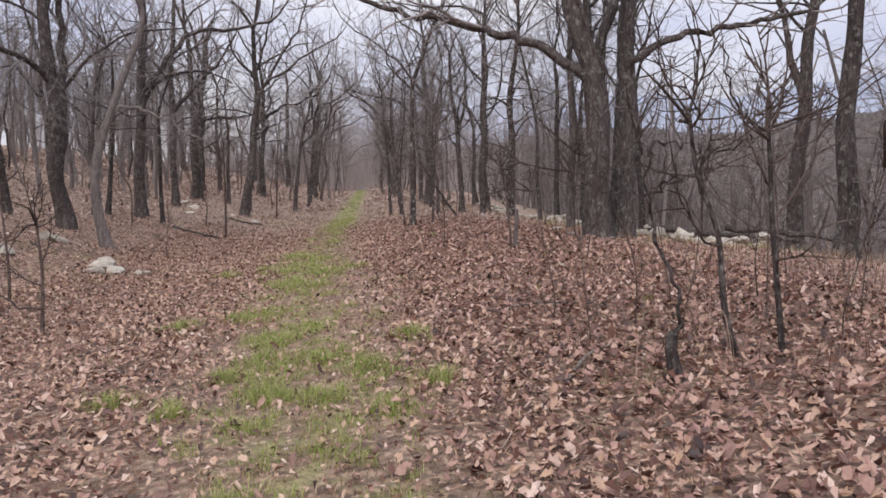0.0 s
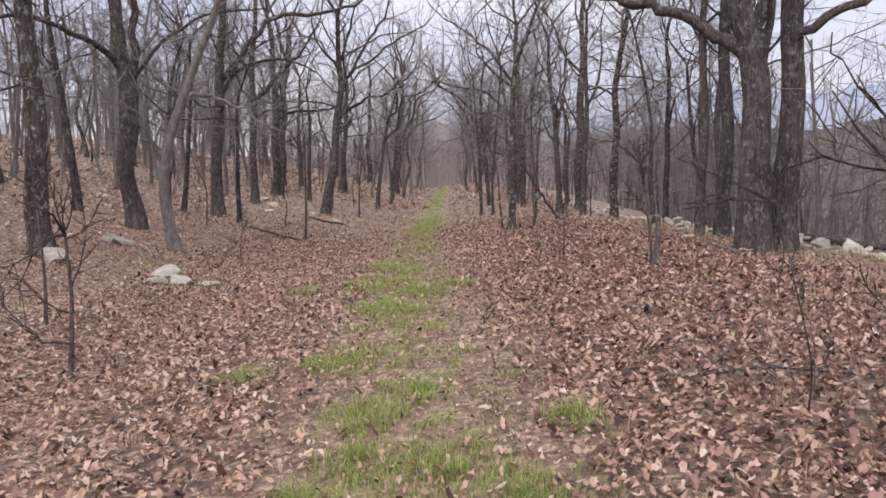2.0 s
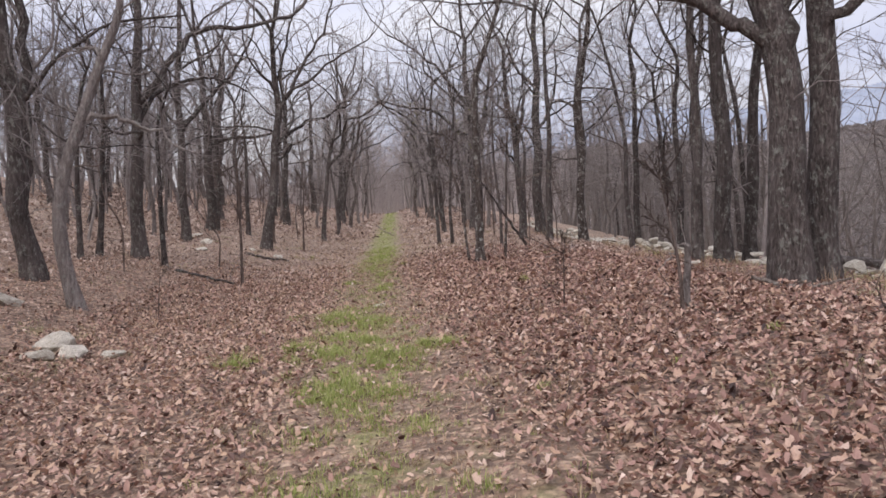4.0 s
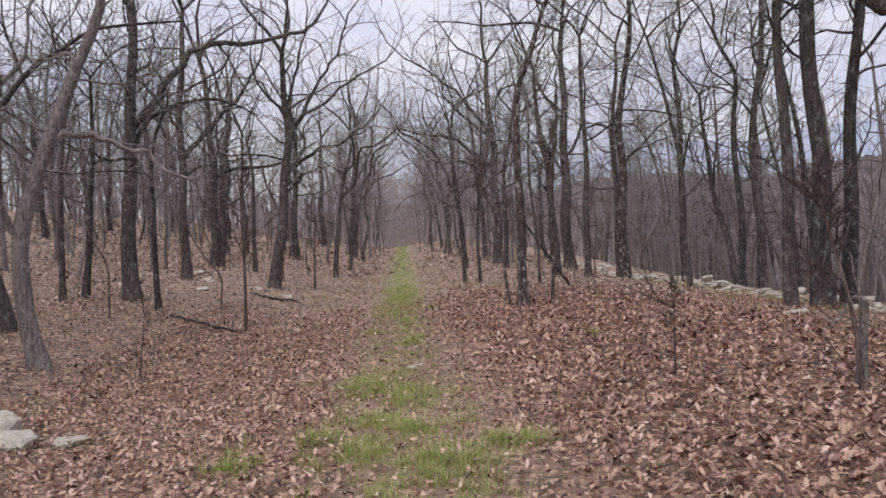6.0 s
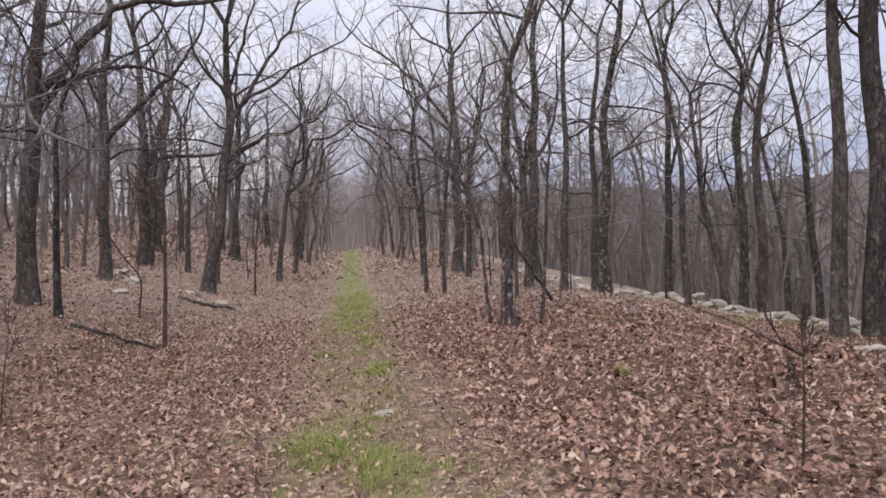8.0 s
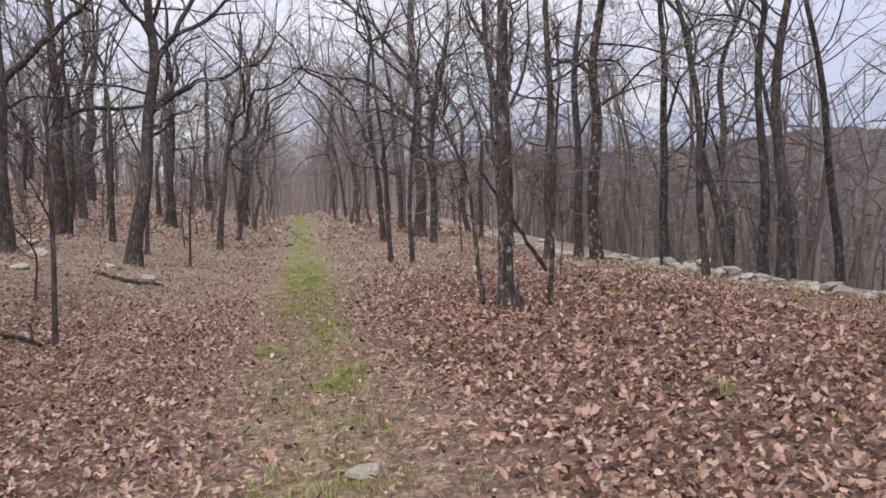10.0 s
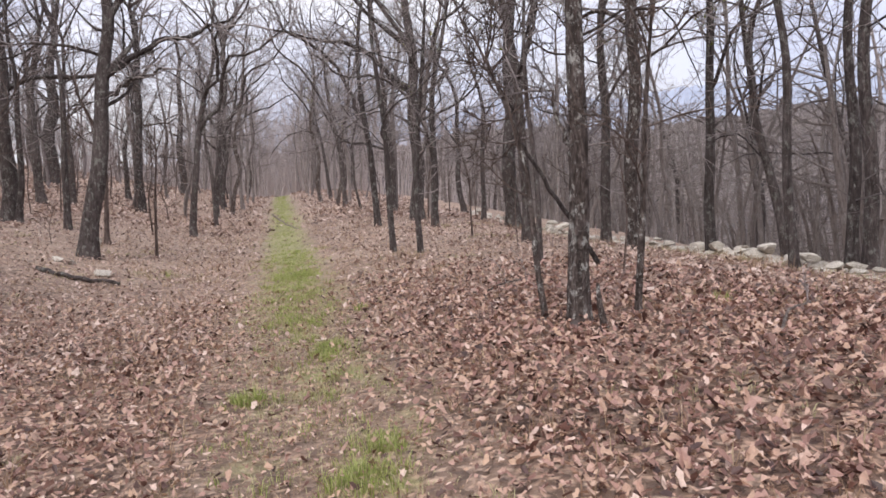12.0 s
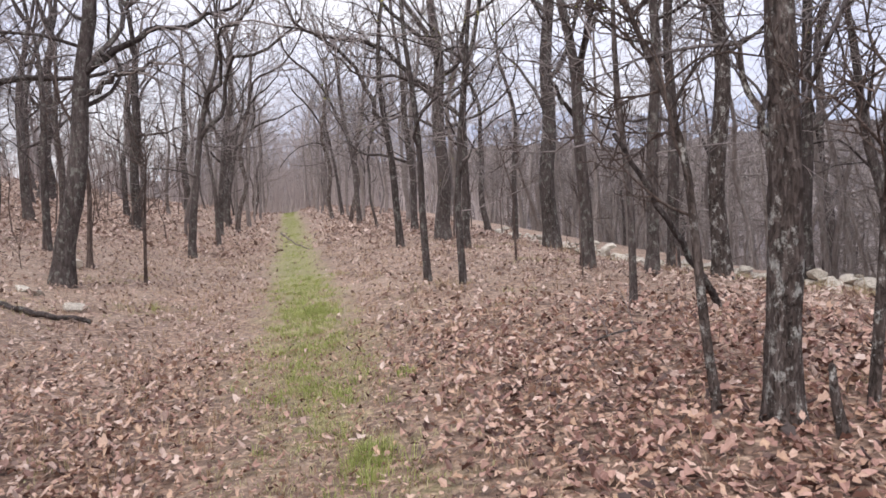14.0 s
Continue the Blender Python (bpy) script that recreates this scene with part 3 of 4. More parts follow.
tree(-14.57, 44.96, 0.18, [(-0.12, -0.05, 1.94), (-0.09, -0.03, 4.72)], 10, boughs=7)
tree(-14.09, 46.72, 0.15, [(-0.13, -0.04, 3.92), (0.01, 0, 6.41)], 10, boughs=6)
stem(-6.4, 22.1, 0.042, [(0.01, 0, 1.12), (0.01, 0, 2.67)], height=3.6)
stem(-7.6, 33.4, 0.04, [(0.03, 0.01, 1.49), (0.11, 0.03, 2.44)])
stem(-4.65, 9.25, 0.03, [(0.03, 0.02, 0.69), (0, 0, 1.34)], height=1.9, boughs=4, deep=1, limbs=[(0.014, [(0, 0, 0.3), (-0.25, 0.05, 0.32), (-0.6, 0.1, 0.5), (-0.75, 0.1, 0.8)])], label="thin dark charred sapling in the leaf litter")
stem(-5.91, 10.76, 0.025, [(0.02, 0.01, 0.41), (0, 0, 0.74)], height=1.5, boughs=4, deep=1)

# the great oak and its neighbours by the wall
tree(2.75, 15.2, 0.26, [(0.05, -0.01, 1.5), (-0.1, 0.02, 2.97), (-0.29, 0.07, 3.82), (-0.5, 0.12, 4.6), (-0.7, 0.2, 6.5)], 13.5,
     [(0.105, [(0.0, 0, 2.9), (-0.35, 0.08, 3.13), (-0.64, 0.14, 3.39), (-1.14, 0.25, 3.66), (-1.47, 0.32, 3.8), (-2.15, 0.47, 4.04), (-2.85, 0.63, 4.24), (-3.93, 0.86, 4.48), (-4.5, 0.99, 4.8), (-4.97, 1.09, 4.96)]),
      (0.12, [(-0.02, 0, 2.9), (0.0, 0, 3.3), (0.08, -0.01, 3.81), (0.28, -0.05, 4.5), (0.6, -0.1, 6.2)])],
     clear=0.7, sides=16, shoots=2, name="great_oak_tree", label="massive bare oak stem with a long arching limb")
tree(3.3, 15.65, 0.225, [(0.08, -0.04, 1.63), (0.06, -0.03, 3.08), (0.09, -0.03, 4.03), (0.15, -0.04, 4.8), (0.3, 0.1, 7)], 13,
     [(0.08, [(0.06, -0.1, 3.2), (0.19, -0.25, 3.42), (0.46, -0.25, 3.65), (1.11, -0.25, 3.84), (1.91, -0.25, 3.98), (2.55, -0.25, 4.11), (3.21, -0.25, 4.19), (4.2, -0.2, 4.6)])],
     clear=0.5, sides=14, shoots=3, name="great_oak_tree", label="dark oak stem close beside the massive oak")
tree(2.96, 20.0, 0.115, [(0.04, -0.01, 2.04), (0, 0, 3.9), (0, 0, 4.83)], 11, clear=0.5, label=SLIM)
tree(3.42, 19.9, 0.175, [(0.02, -0.01, 2.14), (-0.02, 0.01, 3.98), (-0.04, 0.02, 4.9)], 12, clear=0.5, label=DARK)
tree(4.16, 20.65, 0.14, [(0.08, -0.03, 2.42), (0.25, -0.11, 4.33), (0.31, -0.13, 5.28)], 11, clear=0.5, label=SLIM)
tree(2.8, 25.2, 0.075, [(-0.11, 0.04, 1.48), (-0.11, 0.04, 2.97), (-0.32, 0.12, 4.38), (-0.7, 0.25, 5.82)], 9, boughs=7, clear=0.5, label=SLIM)
tree(4.27, 26.18, 0.10, [(0.02, -0.01, 1.72), (-0.04, 0.02, 3.43), (-0.01, 0, 4.69), (0.13, -0.05, 5.24), (-0.25, 0.09, 5.62), (-0.39, 0.17, 6.33)], 9, boughs=6, clear=0.66, label="slender bare oak with a sharply kinked top")
tree(4.91, 26.65, 0.125, [(-0.03, 0.02, 1.8), (-0.08, 0.05, 3.72), (-0.05, 0.03, 4.66)], 11, clear=0.5, label=SLIM)
tree(7.36, 30.67, 0.1, [(-0.05, 0.02, 2.24), (-0.4, 0.2, 4.04), (-0.58, 0.28, 5.25)], 9, boughs=6)
tree(6.67, 27.66, 0.1, [(-0.15, 0.08, 2.58), (-0.41, 0.22, 5.13), (-0.73, 0.39, 7.09)], 10, boughs=6)
tree(1.51, 37.8, 0.24, [(-0.09, 0.01, 2.4), (-0.01, 0, 4.39), (0.04, -0.01, 9.37)], 12, label=DARK)
tree(1.09, 29.62, 0.11, [(0.09, -0.02, 2.75), (0.07, -0.01, 5.52), (0.04, -0.01, 6.91)], 11, clear=0.5, label=SLIM)
tree(7.72, 18.13, 0.2, [(0.08, -0.03, 2.4), (0.18, -0.08, 4.28), (0.33, -0.15, 5.49)], 12, [(0.1, [(0.15, -0.05, 3.4), (-0.1, 0, 4.4), (-0.5, 0.1, 6.0)])], boughs=7, clear=0.55, shoots=3)
tree(6.84, 14.12, 0.2, [(0.01, 0, 2.0), (0.04, -0.02, 3.6), (0.05, -0.03, 4.4)], 12, boughs=7, clear=0.55, shoots=3, label=DARK)

# trees on the downhill verge farther along
tree(-1.12, 21.94, 0.102, [(0, 0, 1.04), (0.01, 0, 1.91), (0.01, 0, 2.2), (0.05, 0, 4)], 9, [(0.03, [(0, 0, 1.2), (-0.07, 0.04, 1.51), (-0.12, 0.06, 1.7), (-0.22, 0.11, 2.0)])], sides=20, clear=0.6, boughs=8, buds=160, material=BARK_LICHEN, rings=0.1, label=SPOT)
stem(-1.34, 22.2, 0.034, [(-0.07, 0.03, 0.36), (-0.09, 0.04, 0.74), (-0.12, 0.05, 1.0), (-0.16, 0.07, 1.5)], height=2.6, r_top=0.014, sides=9, material=BARK_LICHEN, label="bent sapling leaning beside a lichen-spotted oak")
stem(-0.58, 22.0, 0.037, [(0.03, -0.02, 0.51), (0.05, -0.03, 1.04), (0.07, -0.04, 1.63)], height=3.4, sides=9, material=BARK_LICHEN, label="thin lichen-spotted sapling in the leaf litter")
tree(-1.0, 21.6, 0.034, [(-0.04, 0.01, 0.16), (-0.05, 0.03, 0.36)], snag=True, r_top=0.016, name="dead_stub", label="short broken stub at the oak's foot", material=BARK_LICHEN)
tree(-2.38, 29.8, 0.065, [(-0.06, 0, 1.27), (-0.12, 0.01, 2.56), (-0.25, 0.02, 3.84)], 7.5, boughs=7, clear=0.35, buds=160)
tree(-1.93, 29.0, 0.06, [(-0.07, 0.01, 1.23), (0.02, 0, 2.43), (0.17, -0.02, 3.53)], 7, boughs=7, clear=0.35)
tree(-1.26, 38.75, 0.22, [(0.03, 0, 1.91), (-0.04, 0, 4.93), (-0.1, 0.01, 6.43)], 12,
     [(0.08, [(0, 0, 3.9), (-1.2, -0.3, 4.9), (-2.6, -0.5, 5.4), (-4.0, -0.6, 5.6)]), (0.08, [(0, 0, 5.0), (-0.8, -0.3, 6.4), (-2.2, -0.5, 7.7), (-3.4, -0.6, 8.4)]), (0.07, [(0, 0, 4.4), (1.0, -0.2, 5.6), (1.8, -0.3, 7.2)])],
     swing=0.2, bushy=2.2, clear=0.3, buds=320, label=DARK)
tree(-1.02, 35.82, 0.11, [(0.02, 0, 1.84), (0.05, -0.01, 3.79), (0.49, -0.06, 5.71)], 9,
     [(0.05, [(0.03, 0, 3.0), (-0.9, -0.2, 3.7), (-2.1, -0.4, 3.9), (-3.0, -0.4, 4.5)])], swing=0.15, bushy=2.0, boughs=9, clear=0.3)
tree(-1.78, 42.69, 0.125, [(-0.06, 0, 2), (-0.35, 0.02, 5.59), (-0.56, 0.03, 7.37)], 10, [(0.05, [(-0.1, 0, 2.2), (-0.9, -0.1, 2.5), (-1.7, -0.2, 2.4), (-2.6, -0.2, 4.0)])], boughs=7, clear=0.3)
tree(0.33, 30.44, 0.125, [(-0.07, 0.02, 1.63), (-0.11, 0.03, 2.92), (-0.24, 0.07, 3.85), (-0.4, 0.12, 4.41)], 9.5,
     [(0.066, [(-0.1, 0.03, 3.0), (-0.05, 0.02, 3.29), (0.08, -0.02, 4.0), (0.14, -0.04, 4.36), (0.2, 0, 6)]), (0.047, [(-0.1, 0.02, 2.3), (-0.16, 0.05, 2.51), (-0.44, 0.13, 2.9), (-0.6, 0.18, 3.37)])], clear=0.45, label="forked bare oak beside the tumbled stone wall")
tree(-0.52, 25.9, 0.047, [(-0.01, 0, 0.83), (-0.06, 0.02, 1.53), (-0.12, 0.04, 2.12), (-0.14, 0.05, 3.17)], 6.5, boughs=7, clear=0.45)
tree(2.14, 29.43, 0.155, [(-0.03, 0.01, 1.65), (0.02, -0.01, 3.36), (-0.05, 0.02, 4.22)], 11, clear=0.42, buds=240, material=BARK_LICHEN, label=SPOT)
tree(2.4, 31.96, 0.125, [(0.03, -0.01, 1.8), (-0.01, 0, 3.89), (-0.02, 0.01, 4.92)], 11, clear=0.35, clinging=170, label=SLIM)
tree(1.0, 40.2, 0.09, [(0.02, 0, 1.98), (0.1, -0.02, 3.62)], 9, boughs=6)
tree(3.98, 30.14, 0.12, [(-0.04, 0.02, 1.8), (0, 0, 3.65), (0.03, -0.02, 4.56)], 11, clear=0.35, buds=400, label=SLIM)
tree(5.3, 29.6, 0.11, [(-0.2, 0.14, 1.2), (-0.5, 0.3, 2.6), (-0.6, 0.35, 3.8)], 8, boughs=6)

# trees whose limbs meet over the track
tree(-8.1, 39.6, 0.12, [(0.1, 0, 1.6), (0.35, 0.1, 3.4), (0.6, 0.1, 4.6)], 9.5, [(0.07, [(0.35, 0.1, 3.3), (1.0, 0, 4.6), (2.0, -0.2, 5.6), (3.2, -0.3, 6.4)]), (0.06, [(0.5, 0.1, 4.2), (1.0, -0.6, 5.4), (2.2, -1.0, 7.0)])], clear=0.34, swing=0.22, bushy=2.4)
tree(-2.5, 36.6, 0.10, [(-0.1, 0, 1.4), (-0.3, 0, 3.0), (-0.4, 0.1, 4.4)], 9, [(0.06, [(-0.3, 0, 2.9), (-1.0, -0.2, 4.2), (-2.0, -0.3, 5.2), (-3.0, -0.3, 6.3)])], clear=0.34, swing=0.22, bushy=2.4)
tree(-9.2, 49.5, 0.13, [(0.1, 0, 1.8), (0.3, 0, 3.8), (0.6, 0, 5.2)], 10.5, [(0.07, [(0.3, 0, 3.8), (1.2, -0.2, 5.2), (2.6, -0.4, 6.6), (3.6, -0.5, 8.0)])], clear=0.34, swing=0.25, bushy=2.4)
tree(-3.6, 47.8, 0.11, [(-0.1, 0, 1.8), (-0.4, 0, 3.6), (-0.6, 0, 5.0)], 10, [(0.06, [(-0.4, 0, 3.5), (-1.2, 0, 5.0), (-2.4, -0.3, 6.6), (-3.2, -0.5, 8.0)])], clear=0.34, swing=0.25, bushy=2.4)
tree(-9.9, 55.0, 0.10, [(0.2, 0, 2.0), (0.7, 0, 4.6)], 10, [(0.06, [(0.5, 0, 3.6), (1.6, 0, 5.6), (2.8, 0, 7.6)])], clear=0.34, swing=0.25, bushy=2.4)
tree(-4.6, 58.0, 0.10, [(-0.2, 0, 2.0), (-0.7, 0, 4.6)], 10, [(0.06, [(-0.5, 0, 3.6), (-1.6, 0, 5.6), (-2.8, 0, 7.6)])], clear=0.34, swing=0.25, bushy=2.4)

# shrubs by the near verge
stem(1.41, 5.38, 0.046, [(-0.02, 0.01, 0.1), (-0.05, 0.01, 0.2), (-0.03, 0.01, 0.29)], snag=True, r_top=0.036, label="stubby knobbed sapling stump with one crooked shoot", sides=10, material=BARK, deep=2, bushy=0.5,
     limbs=[(0.014, [(-0.04, 0, 0.26), (0.04, 0, 0.35), (-0.02, 0, 0.56), (-0.06, 0, 0.67), (-0.17, 0, 0.88), (-0.18, 0, 1.17), (-0.2, 0, 1.4), (-0.23, 0, 1.51), (-0.29, 0, 1.63), (-0.41, 0, 1.83)]),
            (0.009, [(-0.18, 0, 1.15), (-0.3, 0.02, 1.19), (-0.46, 0.05, 1.16), (-0.6, 0.06, 1.2)]), (0.009, [(-0.18, 0, 1.15), (-0.07, 0, 1.21), (0.01, 0, 1.24), (0.12, 0, 1.23)]),
            (0.010, [(-0.19, 0, 1.37), (-0.17, 0, 1.43), (-0.09, -0.02, 1.44), (0.06, -0.04, 1.43), (0.2, -0.05, 1.41)])])
stem(1.97, 5.85, 0.026, [(-0.09, 0, 0.12), (-0.13, 0, 0.41), (-0.14, 0, 0.73), (-0.17, 0, 0.93), (-0.3, 0, 1.15), (-0.33, 0, 1.37), (-0.36, 0, 1.66)], height=2.5, sides=9, r_top=0.012, boughs=4, clear=0.5, deep=1, bushy=0.5, material=BARK, label="thin crooked bare sapling with spreading twigs",
     limbs=[(0.010, [(-0.32, 0, 1.28), (-0.19, 0.02, 1.39), (-0.04, 0.03, 1.39), (0.2, 0.05, 1.5)])])
stem(2.2, 5.72, 0.024, [(-0.02, 0, 0.12), (-0.04, 0, 0.38), (-0.07, 0, 0.68), (-0.09, 0, 0.94), (-0.1, 0, 1.23), (-0.12, 0, 1.5)], height=2.3, r_top=0.013, sides=9, boughs=4, clear=0.5, deep=1, bushy=0.5, material=BARK, label="thin bare sapling forking above leaf litter",
     limbs=[(0.011, [(-0.12, 0, 1.46), (-0.23, 0, 1.54), (-0.34, 0.03, 1.7), (-0.4, 0.05, 2.0)]), (0.006, [(-0.07, 0, 0.72), (-0.02, 0, 0.83), (0.03, 0, 1.01)])])
for x, y, h in ((1.1, 6.6, 0.7), (1.5, 6.9, 1.0), (1.75, 6.4, 0.6), (2.4, 6.5, 1.1), (2.7, 7.4, 0.9), (2.0, 7.6, 0.8), (0.9, 7.4, 0.5), (3.0, 6.3, 1.2), (2.55, 5.6, 0.5), (3.3, 8.2, 1.0)):
    stem(x, y, 0.007, [(0.05 * math.sin(x * 9), 0.04, h * 0.4), (0.1 * math.cos(y * 7), 0, h * 0.75)], height=h * 1.3, boughs=5, clear=0.3, deep=1, label="thin twiggy bare shrub shoot in leaf litter")
stem(1.0, 13.65, 0.025, [(-0.02, 0, 0.38), (-0.05, 0.01, 0.62)], height=1.3)
stem(1.08, 13.82, 0.05, [(0.0, 0, 0.22), (0.02, -0.01, 0.42), (0.02, -0.01, 0.66)], snag=True, r_top=0.033, sides=10, material=BARK_GREY, label="broken grey sapling stub with a snapped pale branch",
     limbs=[(0.014, [(0.02, 0, 0.66), (-0.06, -0.02, 0.68), (-0.13, -0.03, 0.58), (-0.22, -0.04, 0.46), (-0.28, -0.04, 0.38)]), (0.008, [(0.02, 0, 0.6), (-0.02, 0.02, 0.85), (-0.06, 0.03, 1.1), (-0.02, 0.03, 1.3)])], bushy=0.4, deep=1)
stem(-0.15, 14.63, 0.012, [(0.01, 0, 0.39), (0.01, 0, 0.72)], height=1.0, boughs=3)
for k in range(15):
    y = rng.uniform(4, 34)
    u = rng.choice([rng.uniform(2.4, 6.5), rng.uniform(-7.5, -3.2)])
    if (y < 9 and 0 < u < 3.0) or abs(y - 22) < 1.2:
        continue
    h = rng.uniform(0.5, 1.5)
    stem(float(trail_x(y)) + u, y, 0.006 + 0.006 * h, [(rng.uniform(-.08, .08), rng.uniform(-.08, .08), h * 0.5), (rng.uniform(-.15, .15), rng.uniform(-.15, .15), h)], height=h + 0.3, boughs=3, clear=0.4, deep=1, shoots=0)

# the woods around
TAKEN = [(o.location.x, o.location.y) for o in bpy.data.objects if o.parent is None and o.name.startswith(("oak", "great", "sapling"))]


def wood_kind(k, r, height, boughs, clear, lean, mat):
    q = random.Random(100 + k)
    path, ox, oy = [], 0.0, 0.0
    for f in (0.1, 0.18, 0.26, 0.34, 0.42, 0.5):
        ox, oy = ox + q.uniform(-lean, lean) * 0.55, oy + q.uniform(-lean, lean) * 0.55
        path.append((ox, oy, height * f))
    return tree(0, 0, r, path, height, boughs=boughs + 3, clear=clear, sides=7, shoots=9, seed=300 + k, material=mat, plan=LITE)


KINDS = []
for k, (r, h, b, c, ln) in enumerate(((0.10, 10, 7, 0.3, 0.4), (0.125, 11, 7, 0.35, 0.4), (0.08, 9, 6, 0.3, 0.5), (0.15, 11.5, 7, 0.3, 0.45), (0.065, 8, 6, 0.32, 0.45), (0.055, 7, 6, 0.3, 0.5), (0.11, 10.5, 7, 0.4, 0.6), (0.085, 10, 6, 0.42, 0.4))):
    KINDS.append(wood_kind(k, r, h, b, c, ln, (BARK_GREY, BARK, BARK_GREY, BARK, BARK, BARK_GREY, BARK_LICHEN, BARK_GREY)[k]))
SPENT = set()


def plant(x, y, gap, kinds):
    if any((x - a) ** 2 + (y - b) ** 2 < gap * gap for a, b in TAKEN):
        return 0
    TAKEN.append((x, y))
    k = rng.choice(kinds)
    s = rng.uniform(0.85, 1.2)
    m = pose(x, y, float(land(x, y)) - 0.05, 0, 0, rng.uniform(0, 360)) @ Matrix.Scale(s, 4)
    if k in SPENT:
        copy_thing(KINDS[k], m)
    else:
        SPENT.add(k)
        KINDS[k].matrix_basis = m
    return 1


def scatter(count, u0, u1, y0, y1, gap, kinds):
    tries = 0
    while count > 0 and tries < 6000:
        tries += 1
        y = rng.uniform(y0, y1)
        count -= plant(float(trail_x(y)) + rng.uniform(u0, u1), y, gap, kinds)


ALL = list(range(8))
THIN = [2, 4, 5, 7]
scatter(10, 1.7, 3.0, 46, 84, 1.3, [0, 2, 6, 7])
scatter(10, -3.0, -1.8, 48, 84, 1.3, [0, 2, 6, 7])
scatter(20, 2.6, 6, 40, 80, 1.3, THIN + [0])
scatter(18, -6.5, -3.0, 42, 84, 1.5, THIN + [0])
scatter(12, -14, -8, 26, 42, 1.6, THIN)
scatter(28, -22, -10.5, 12, 45, 2.0, ALL)
scatter(20, -22, -6.5, 44, 75, 2.2, ALL)
scatter(12, -30, -20, 18, 50, 2.4, ALL)
scatter(10, -16, -8.5, 2, 14, 2.4, ALL)
scatter(11, 12, 22, 12, 45, 1.7, ALL)
scatter(7, 8.5, 14, 31, 50, 1.5, THIN)
scatter(16, 6, 18, 45, 75, 2.0, ALL)
scatter(6, -14, -5, -14, 0, 3.0, ALL)
scatter(6, 6, 16, -14, 4, 3.0, ALL)


def far_woods(name, spots, label, low=5.0, high=10.0, twigs=35, bark_kind=HAZE_BARK):
    """Distant woodland: many thin trunks and their brush, past counting."""
    q = random.Random(len(spots))
    bld = Builder()
    for x, y in spots:
        h = q.uniform(low, high)
        z = float(land(x, y)) - 0.2
        p = wander(q, (x, y, z), (q.uniform(-.1, .1), q.uniform(-.1, .1), 1), h * 0.75, 6, 0.14, 0.1)
        r = q.uniform(0.035, 0.12)
        tube(bld, p, np.linspace(r, r * 0.3, len(p)), 4)
        for k in range(7):
            b0, bd = at_path(p, 0.3 + 0.69 * (k + q.random()) / 7)
            az, el = q.uniform(0, 6.28), q.uniform(-0.1, 0.8)
            br = wander(q, b0, (math.cos(az) * math.cos(el), math.sin(az) * math.cos(el), math.sin(el)), h * q.uniform(0.18, 0.36), 3, 0.25, 0.1)
            tube(bld, br, np.linspace(r * 0.3, 0.008, 4), 3)
            for m in range(twigs // 7):
                t0, td = at_path(br, 0.15 + 0.84 * q.random())
                tw = t0 + off_axis(q, td, q.uniform(0.4, 1.2)) * h * q.uniform(0.05, 0.13)
                spike(bld, t0, tw, 0.008)
                spike(bld, (t0 + tw) * 0.5, (t0 + tw) * 0.5 + off_axis(q, td, 1.0) * h * 0.05, 0.006)
    tagged(part(name, bld, bark_kind), label, "woods", kind="stuff")


def spots(count, u0, u1, y0, y1, seed):
    q = random.Random(seed)
    out = []
    for _ in range(count):
        y = q.uniform(y0, y1)
        out.append((float(trail_x(y)) + q.uniform(u0, u1), y))
    return out


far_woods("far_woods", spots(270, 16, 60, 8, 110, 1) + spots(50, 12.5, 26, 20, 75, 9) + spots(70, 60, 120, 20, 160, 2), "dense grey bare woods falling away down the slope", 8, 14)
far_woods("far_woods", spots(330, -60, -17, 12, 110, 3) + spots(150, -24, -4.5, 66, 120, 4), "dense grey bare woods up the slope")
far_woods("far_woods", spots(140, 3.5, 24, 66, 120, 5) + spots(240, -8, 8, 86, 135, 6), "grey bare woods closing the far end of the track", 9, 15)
far_woods("far_woods", spots(150, -34, -9.5, 20, 72, 14), "slim grey trunks crowding the rising slope", 7, 13, 21, HAZE_BARK)
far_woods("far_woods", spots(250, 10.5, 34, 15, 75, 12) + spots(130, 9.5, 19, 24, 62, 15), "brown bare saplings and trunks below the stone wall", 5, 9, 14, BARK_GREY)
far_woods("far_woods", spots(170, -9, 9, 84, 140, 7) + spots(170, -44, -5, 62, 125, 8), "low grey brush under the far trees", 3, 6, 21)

for k in range(44):
    y = rng.uniform(21, 62)
    u = rng.choice([rng.uniform(3.0, 7.5), rng.uniform(-11, -3.4)])
    x = float(trail_x(y)) + u
    if any((x - a) ** 2 + (y - b) ** 2 < 0.7 for a, b in TAKEN) or (abs(y - 22) < 2 and u > 0):
        continue
    h = rng.uniform(1.4, 3.0)
    stem(x, y, 0.008 + 0.008 * h, [(rng.uniform(-.1, .1), rng.uniform(-.1, .1), h * 0.4), (rng.uniform(-.25, .25), rng.uniform(-.25, .25), h * 0.6)], height=h, boughs=5, clear=0.3, deep=2, plan=LITE)


